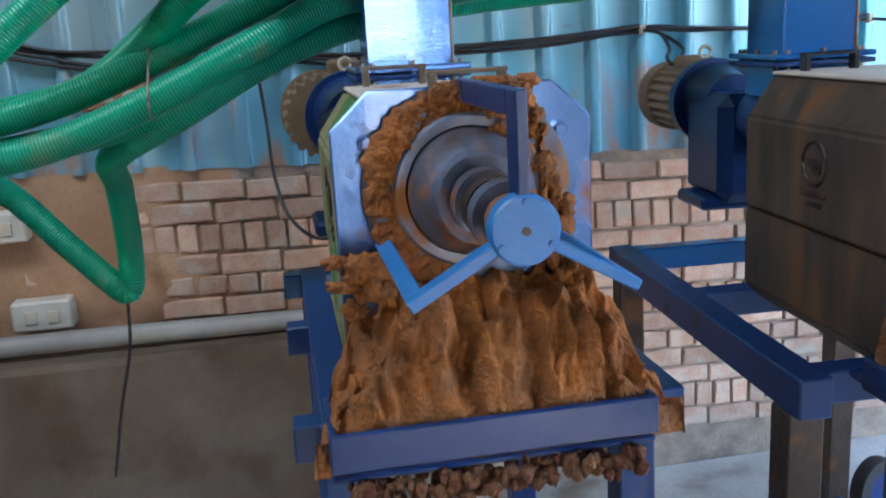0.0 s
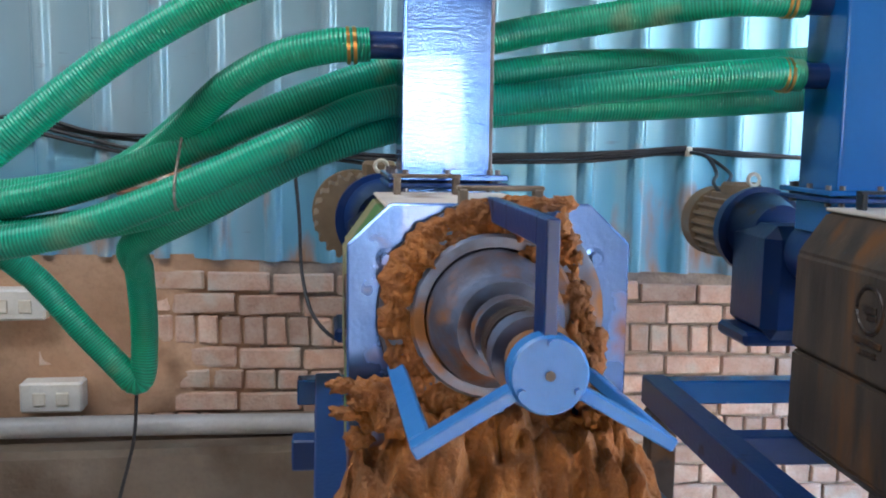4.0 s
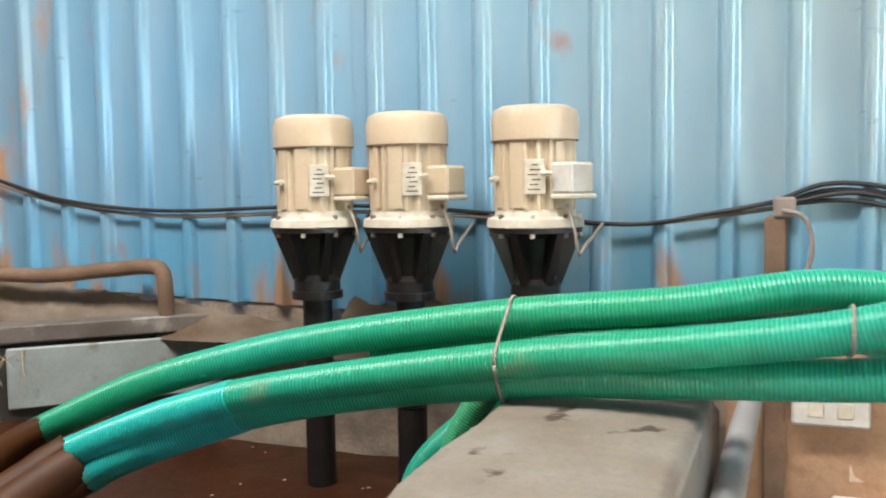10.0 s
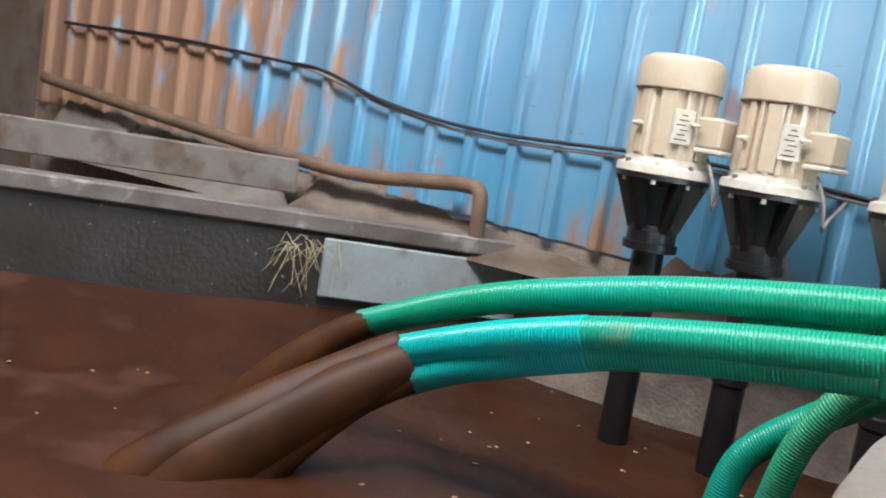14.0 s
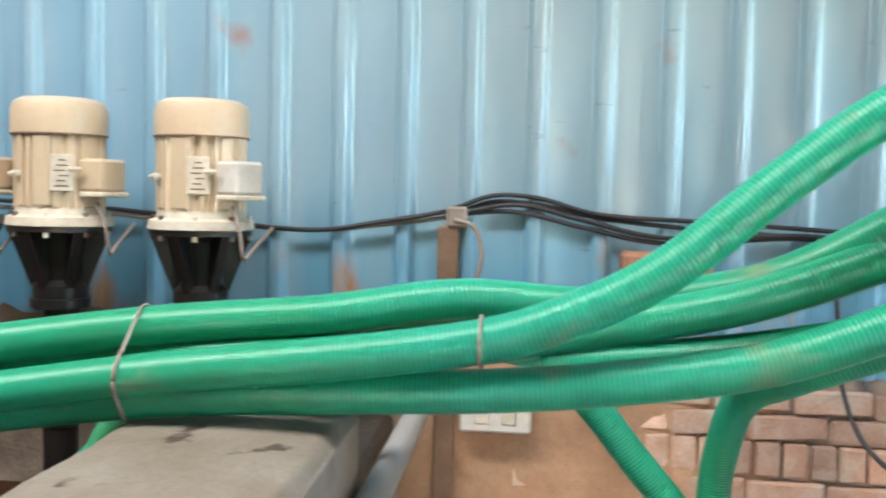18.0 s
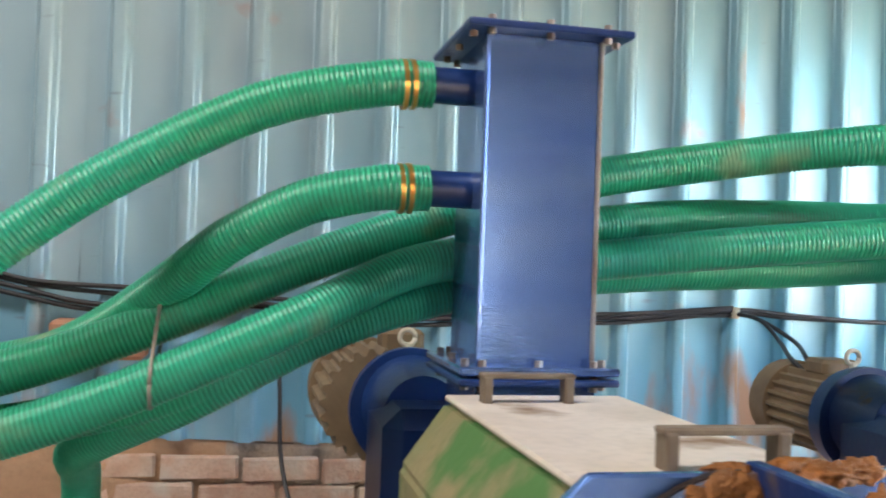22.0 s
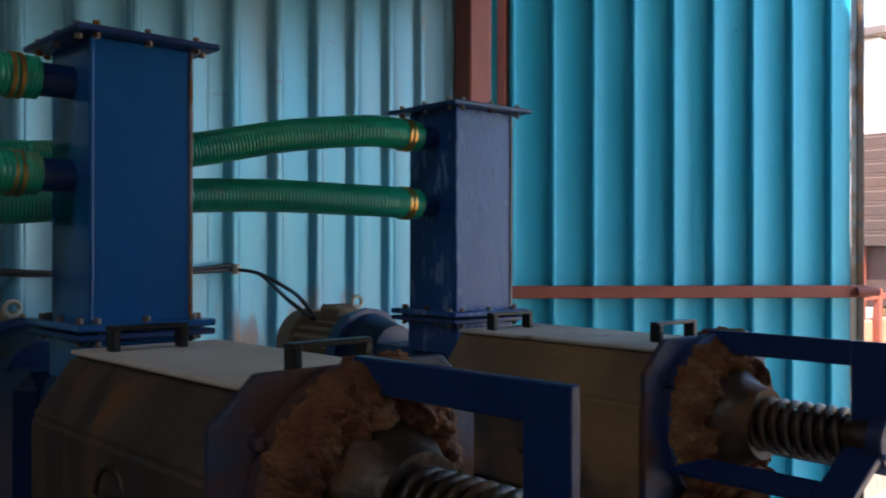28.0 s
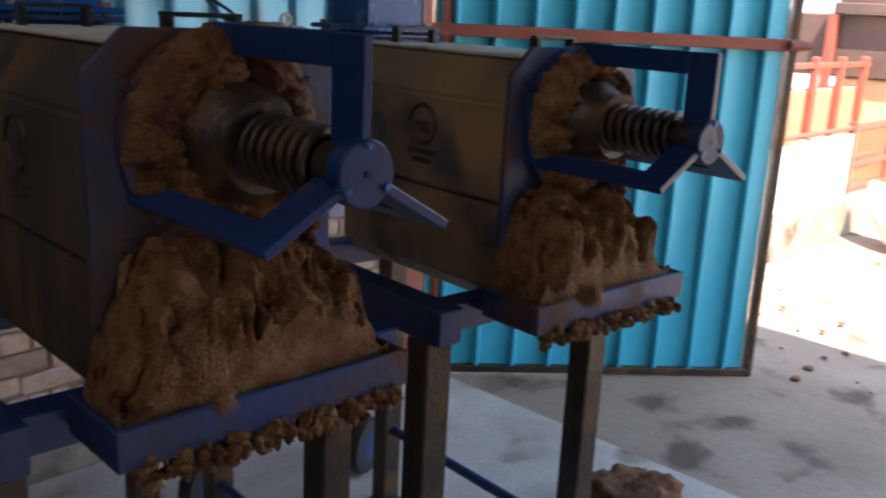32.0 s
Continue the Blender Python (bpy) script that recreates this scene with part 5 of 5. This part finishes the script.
for x, z, tx in ((0.89, 1.955, 0.80), (1.89, 1.95, 1.80)):
    c = thing("cable_clip", "small grey cable clip on a sheet rib", "clip", group="cable clips")
    bm = bmesh.new()
    box(bm, (x - 0.012, -0.07, z - 0.018), (x + 0.012, -0.028, z + 0.02), 0.004)
    part("clip", bm, PALE, c)
    for o in (0.0, 0.05):
        tube("motor_cable", [(x, -0.05, z), (x + 0.03, -0.16, z - 0.015), (x + 0.05 - o, -0.32, z - 0.07), (tx + 0.03 - o, -0.55, z - 0.10), (tx - 0.0, -0.66, 1.79)], 0.007, RUBBER, None,
             "black motor cable sagging from the wall", "cable", "motor cables", seg=8)
tube("motor_cable", [(-0.62, -0.05, 1.93), (-0.60, -0.06, 1.7), (-0.59, -0.10, 1.50), (-0.55, -0.2, 1.36), (-0.46, -0.35, 1.30), (-0.36, -0.5, 1.36), (-0.32, -0.62, 1.55), (-0.30, -0.68, 1.72)], 0.007, RUBBER, None,
     "black motor cable looping down the bricks", "cable", "motor cables", seg=8)
tube("hanging_wire", [(-1.085, -0.60, 1.24), (-1.10, -0.60, 1.05), (-1.15, -0.60, 0.85), (-1.2, -0.62, 0.6)], 0.006, RUBBER, None, "thin dark wire hanging from the hose", "wire", seg=6)


def loop_round(x, hoses, r=0.0455):
    """A taut loop round the hoses where they cross the plane at x."""
    spots = []
    for pts in hoses:
        for p, q in zip(pts, pts[1:]):
            if min(p[0], q[0]) <= x < max(p[0], q[0]):
                f = (x - p[0]) / (q[0] - p[0])
                spots += [(p[1] + (q[1] - p[1]) * f + r * math.cos(a), p[2] + (q[2] - p[2]) * f + r * math.sin(a)) for a in np.arange(0, 6.28, 0.26)]
                break
    spots.sort()
    hull = []
    for run in (spots, spots[::-1]):
        half = []
        for p in run:
            while len(half) > 1 and (half[-1][0] - half[-2][0]) * (p[1] - half[-2][1]) <= (half[-1][1] - half[-2][1]) * (p[0] - half[-2][0]):
                half.pop()
            half.append(p)
        hull += half[:-1]
    return [(x, y, z) for y, z in hull + hull[:2]]


for x, hoses in ((-0.86, (B_UP, B_LO)), (-1.61, (A_UP, B_UP)), (-2.27, (A_UP, A_LO, B_LO))):
    tube("binding_wire", loop_round(x, hoses, 0.044), 0.0035, CABLE_PALE, None, "binding wire round the hose bundle", "wire", "binding wires", seg=6, step=0.015)

# ---- pouring slurry and foam ----
jet = thing("slurry_stream", "brown slurry pouring out of the hoses", "stream")
jet.matrix_basis = pose(-3.45, -1.17, 1.37)
STREAMS = ((((-3.42, -1.19, 1.412), (-3.52, -1.32, 1.31), (-3.62, -1.50, 1.18), (-3.74, -1.68, 1.03), (-3.84, -1.82, 0.82)), 0.039),
           (((-3.365, -1.18, 1.345), (-3.46, -1.29, 1.27), (-3.54, -1.42, 1.15), (-3.60, -1.52, 1.03), (-3.67, -1.63, 0.82)), 0.039),
           (((-3.395, -1.185, 1.375), (-3.48, -1.305, 1.29), (-3.58, -1.46, 1.16), (-3.67, -1.60, 1.03), (-3.75, -1.72, 0.82)), 0.062),
           (((-3.57, -1.09, 1.43), (-3.68, -1.13, 1.36), (-3.80, -1.21, 1.22), (-3.90, -1.30, 1.04), (-3.96, -1.37, 0.85)), 0.034))
for i, (path, r0) in enumerate(STREAMS):
    bm = bmesh.new()
    C = curve_points(path, 0.012)
    rings = []
    for k, c in enumerate(C):
        f = k / len(C)
        d = (C[min(k + 1, len(C) - 1)] - C[max(k - 1, 0)]).normalized()
        u = Vector((0, 0, 1)) - d * d.z
        u.normalize()
        w = d.cross(u)
        row = []
        for q in range(22):
            a = 2 * math.pi * q / 22
            r = r0 * (1 + (1.7 if r0 < 0.05 else 1.15) * f) * (1 + 0.05 * noise.noise(Vector((math.cos(a) * 6, math.sin(a) * 6, f * 2 + 5 * i))) + 0.10 * noise.noise(Vector((math.cos(a) * 2.2, math.sin(a) * 2.2, f * 1.5 + 9 * i))))
            row.append(bm.verts.new(c + (u * math.cos(a) + w * math.sin(a)) * r))
        rings.append(row)
    for a, b in zip(rings, rings[1:]):
        for q in range(22):
            bm.faces.new((a[q], a[(q + 1) % 22], b[(q + 1) % 22], b[q]))
    bm.faces.new(rings[0]), bm.faces.new(rings[-1][::-1])
    for v in bm.verts:
        v.co -= Vector((-3.45, -1.17, 1.37))
    part("stream", bm, JET, jet, smooth=True)
foam = []
rng = random.Random(8)
for k in range(70):
    bm = bmesh.new()
    lump(bm, (0, 0, 0), (rng.uniform(0.003, 0.009), rng.uniform(0.003, 0.009), 0.003), k, 0.6, 2)
    f = tagged(part("foam_fleck", bm, FOAM, smooth=True), "brown fleck of foam adrift on the slurry", "foam", "foam flecks")
    f.matrix_basis = pose(rng.uniform(-5.0, -2.7), rng.uniform(-1.6, -0.2), LIQ + 0.008)
    foam.append(f)

# ---- floor things by the presses ----
for k, (x, y) in enumerate(((2.28, -0.78), (1.62, -0.62))):
    w = thing("wheel", "black rubber trolley wheel on the floor", "wheel", group="trolley wheels")
    m = Matrix.Translation((x, y, 0.155)) @ Matrix.Rotation(radians(90), 4, "X") @ Matrix.Rotation(radians(20), 4, "Y")
    bm = bmesh.new()
    lathe(bm, [(0.075, -0.03), (0.115, -0.028), (0.12, -0.015), (0.12, 0.015), (0.115, 0.028), (0.075, 0.03)], m, 28)
    part("tyre", bm, RUBBER, w)
    bm = bmesh.new()
    lathe(bm, [(0.03, -0.034), (0.075, -0.028), (0.075, 0.028), (0.03, 0.034)], m, 20)
    part("rim", bm, BLUE_DARK, w)
for x, y, s in ((2.85, -1.7, 0.20), (0.72, -2.35, 0.22), (-0.27, -2.38, 0.24)):
    bm = bmesh.new()
    lump(bm, (x, y, 0.07), (s, s * 0.9, 0.11), x * 3, 0.4, 4, 2.0)
    for v in bm.verts:
        v.co += Vector((0, 0, 0.02 * noise.noise(v.co * 30)))
    tagged(part("floor_dung", bm, DUNG, smooth=True), "heap of fallen dung on the floor", "dung", "floor dung heaps")

# ---- the yard beyond the gate ----
bm = bmesh.new()
box(bm, (4.95, -0.28, -0.05), (10.25, 0.0, 0.34), 0.03)
tagged(part("kerb_wall", bm, CONCRETE), "low dusty concrete wall under the fence", "wall", kind="structure")
fence = thing("fence", "red pipe fence gate on the low wall", "fence")
bm = bmesh.new()
for z in (0.40, 0.70, 0.99):
    rod(bm, (5.0, -0.14, z), (9.75, -0.14, z), 0.022, seg=8)
part("rail", bm, RED, fence)
rng = random.Random(41)
for k in range(29):
    bm = bmesh.new()
    x = 5.05 + k * 0.14
    box(bm, (x - 0.052, -0.19 + rng.uniform(-0.004, 0.004), 0.345), (x + 0.052, -0.165, 0.95 + rng.uniform(-0.03, 0.02)), 0.004)
    part("board", bm, (WHITEWASH, GREY_PIPE, WHITE)[rng.randrange(3)], fence)
for k in range(7):
    bm = bmesh.new()
    x = 9.26 + k * 0.145
    rod(bm, (x, -0.14, 0.34), (x, -0.14, 1.0), 0.018, seg=8)
    part("bar", bm, RED, fence)
for z in (0.37, 0.62, 0.99):
    bm = bmesh.new()
    box(bm, (9.14, -0.17, z - 0.03), (10.24, -0.11, z + 0.03), 0.005)
    part("gate_rail", bm, RED, fence)
for x, h in ((10.22, 1.16), (9.14, 1.05), (7.4, 1.3)):
    bm = bmesh.new()
    box(bm, (x - 0.035, -0.175, 0.3), (x + 0.035, -0.105, h), 0.005)
    part("post", bm, RED, fence)
bm = bmesh.new()
vs = bmesh.ops.create_uvsphere(bm, u_segments=28, v_segments=18, radius=1)["verts"]
for v in vs:
    t = v.co.z
    wide = 0.215 + 0.04 * noise.noise(v.co * 2.2) - 0.05 * max(0, t) ** 2
    px_, py_ = v.co.x * wide, v.co.y * wide * 0.9
    s = (t + 1) / 2
    base = Vector((8.42, -1.22, 0.16)).lerp(Vector((8.92, -0.46, 0.20)), s) + Vector((0, 0, 0.42 * max(0, s - 0.45) ** 1.2 * 1.6))
    v.co = base + Vector((px_ * 0.8, px_ * -0.5, py_))
tagged(part("sack", bm, SACK, smooth=True), "full white woven sack slumped against the low wall", "sack")
shed = thing("cattle_shed", "orange limewashed shed with a dark ribbed roof", "building")
bm = bmesh.new()
box(bm, (11.2, -0.31, 0), (11.75, 0.88, 1.36), 0.02)
part("wall", bm, ORANGE, shed)
bm = bmesh.new()
box(bm, (11.12, -0.36, 1.36), (11.75, 1.7, 2.08), 0.02)
part("gable", bm, YARD_ROOF, shed)
for k in range(8):
    bm = bmesh.new()
    z0, z1 = 2.08 + 0.175 * k, 2.08 + 0.175 * (k + 1)
    end = -0.45 + 0.03 * k + 0.30 * max(0, k - 4)
    box(bm, (11.0 + 0.10 * k, end, z0), (11.10 + 0.10 * k, 0.95 + 0.055 * k, z1 - 0.05), 0.01)
    box(bm, (11.08 + 0.10 * k, end + 0.05, z1 - 0.05), (11.14 + 0.10 * k, 0.92 + 0.055 * k, z1), 0.005)
    part("roof_sheet", bm, YARD_ROOF, shed)
for y in (-0.30, 0.95):
    bm = bmesh.new()
    box(bm, (11.0, y - 0.05, 0), (11.1, y + 0.05, 2.08), 0.01)
    part("post", bm, ORANGE if y < 0 else RED, shed)
house = thing("white_house", "whitewashed farm building in full sun", "building")
bm = bmesh.new()
box(bm, (19.5, 3.6, 0), (24.0, 9.0, 6.4), 0.03)
part("wall", bm, WHITEWASH, house)
bm = bmesh.new()
box(bm, (19.3, 3.4, 6.4), (24.2, 9.2, 6.6), 0.03)
part("roof", bm, ROOF, house)
rails = thing("rail_fence", "sunlit orange post and rail fence across the yard", "fence")
for y in (-0.9, -1.9, -2.9, -3.9, -4.9):
    bm = bmesh.new()
    box(bm, (12.95, y - 0.09, 0), (13.13, y + 0.09, 1.75), 0.015)
    part("post", bm, ORANGE, rails)
for z in (0.75, 1.15, 1.5):
    bm = bmesh.new()
    rod(bm, (13.04, -0.6, z), (13.04, -5.2, z), 0.03, seg=10)
    part("rail", bm, RED, rails)
low = tagged(new("pen_wall"), "low terracotta pen wall behind the fence", "wall")
bm = bmesh.new()
box(bm, (8.6, 0.52, 0), (11.1, 0.68, 1.28), 0.02)
part("wall", bm, TERRACOTTA, low)
for k in range(4):
    bm = bmesh.new()
    box(bm, (8.8 + 0.7 * k, 0.44, 0), (8.88 + 0.7 * k, 0.52, 1.62), 0.01)
    part("post", bm, RED, low)
bm = bmesh.new()
box(bm, (8.6, 0.46, 1.5), (11.1, 0.51, 1.56), 0.008)
part("rail", bm, RED, low)
yard_wall = tagged(new("yard_wall"), "pale sunlit yard wall", "wall", kind="structure")
bm = bmesh.new()
box(bm, (18.0, -9.0, 0), (18.25, 3.0, 1.1), 0.02)
part("wall", bm, WHITEWASH, yard_wall)
bm = bmesh.new()
rng = random.Random(21)
for k in range(420):
    x, y = rng.uniform(4.6, 12), rng.uniform(-6, -0.5)
    s = rng.uniform(0.005, 0.024)
    lump(bm, (x, y, 0.0), (s * 1.6, s * 1.3, s * 0.6), k, 0.5, 1)
ob = tagged(part("yard_clods", bm, DUNG, smooth=True), "small clods of dung scattered over the yard", "clods", kind="stuff")

# ---- falling dung, and what else moves ----
clods = []
rng = random.Random(31)
for k in range(16):
    bm = bmesh.new()
    s = rng.uniform(0.012, 0.024)
    lump(bm, (0, 0, 0), (s * 1.3, s, s), k * 3.1, 0.5, 2)
    px_ = (-0.267, -0.267, 0.68, 1.60)[k % 4]
    c = tagged(part("falling_clod", bm, DUNG_WET if px_ < 0 else DUNG, smooth=True), "clod of dung that drops from the press outlet", "dung", "falling clods")
    clods.append((c, px_ + rng.uniform(-0.15, 0.15), rng.uniform(0, 3)))

bricks_on(wall_north)


def motions():
    rng = random.Random(77)
    rows = []
    for k in range(81):
        rows.append((0.4 * k, pose(-3.45, -1.17, 1.37, rng.uniform(-1.6, 1.6), rng.uniform(-1.6, 1.6), rng.uniform(-2, 2))))
    walk(jet, rows)
    for f in foam:
        x, y, z = f.matrix_basis.translation
        vx, vy = rng.uniform(-0.05, 0.02), rng.uniform(-0.03, 0.03)
        walk(f, [(t, pose(x + vx * t * 0.6 + 0.02 * math.sin(t), y + vy * t * 0.6, z + 0.003 * math.sin(t * 3), 0, 0, 6 * t)) for t in range(0, 33, 2)])
    for i, (c, x, p) in enumerate(clods):
        t0 = (0.4 + 0.55 * (i // 4) * 1.3 + 0.3 * (i % 2)) if x < 0.4 else 30.2 + 0.5 * (i // 4) + p * 0.1
        a, b = Vector((x, -2.14, 1.49)), Vector((x + 0.01, -2.30, 1.47))
        walk(c, [(0, pose(*a)), (t0, pose(*a)), (t0 + 0.25, pose(x, -2.22, 1.53, 40, 10, 0)), (t0 + 0.45, pose(*b, 80, 20, 0)), (t0 + 0.65, pose(x + 0.01, -2.36, 1.20, 120, 40, 0)),
                 (t0 + 0.95, pose(x + 0.02, -2.39, 0.06, 150, 60, 0)), (32.4, pose(x + 0.02, -2.39, 0.06, 150, 60, 0))])


motions()
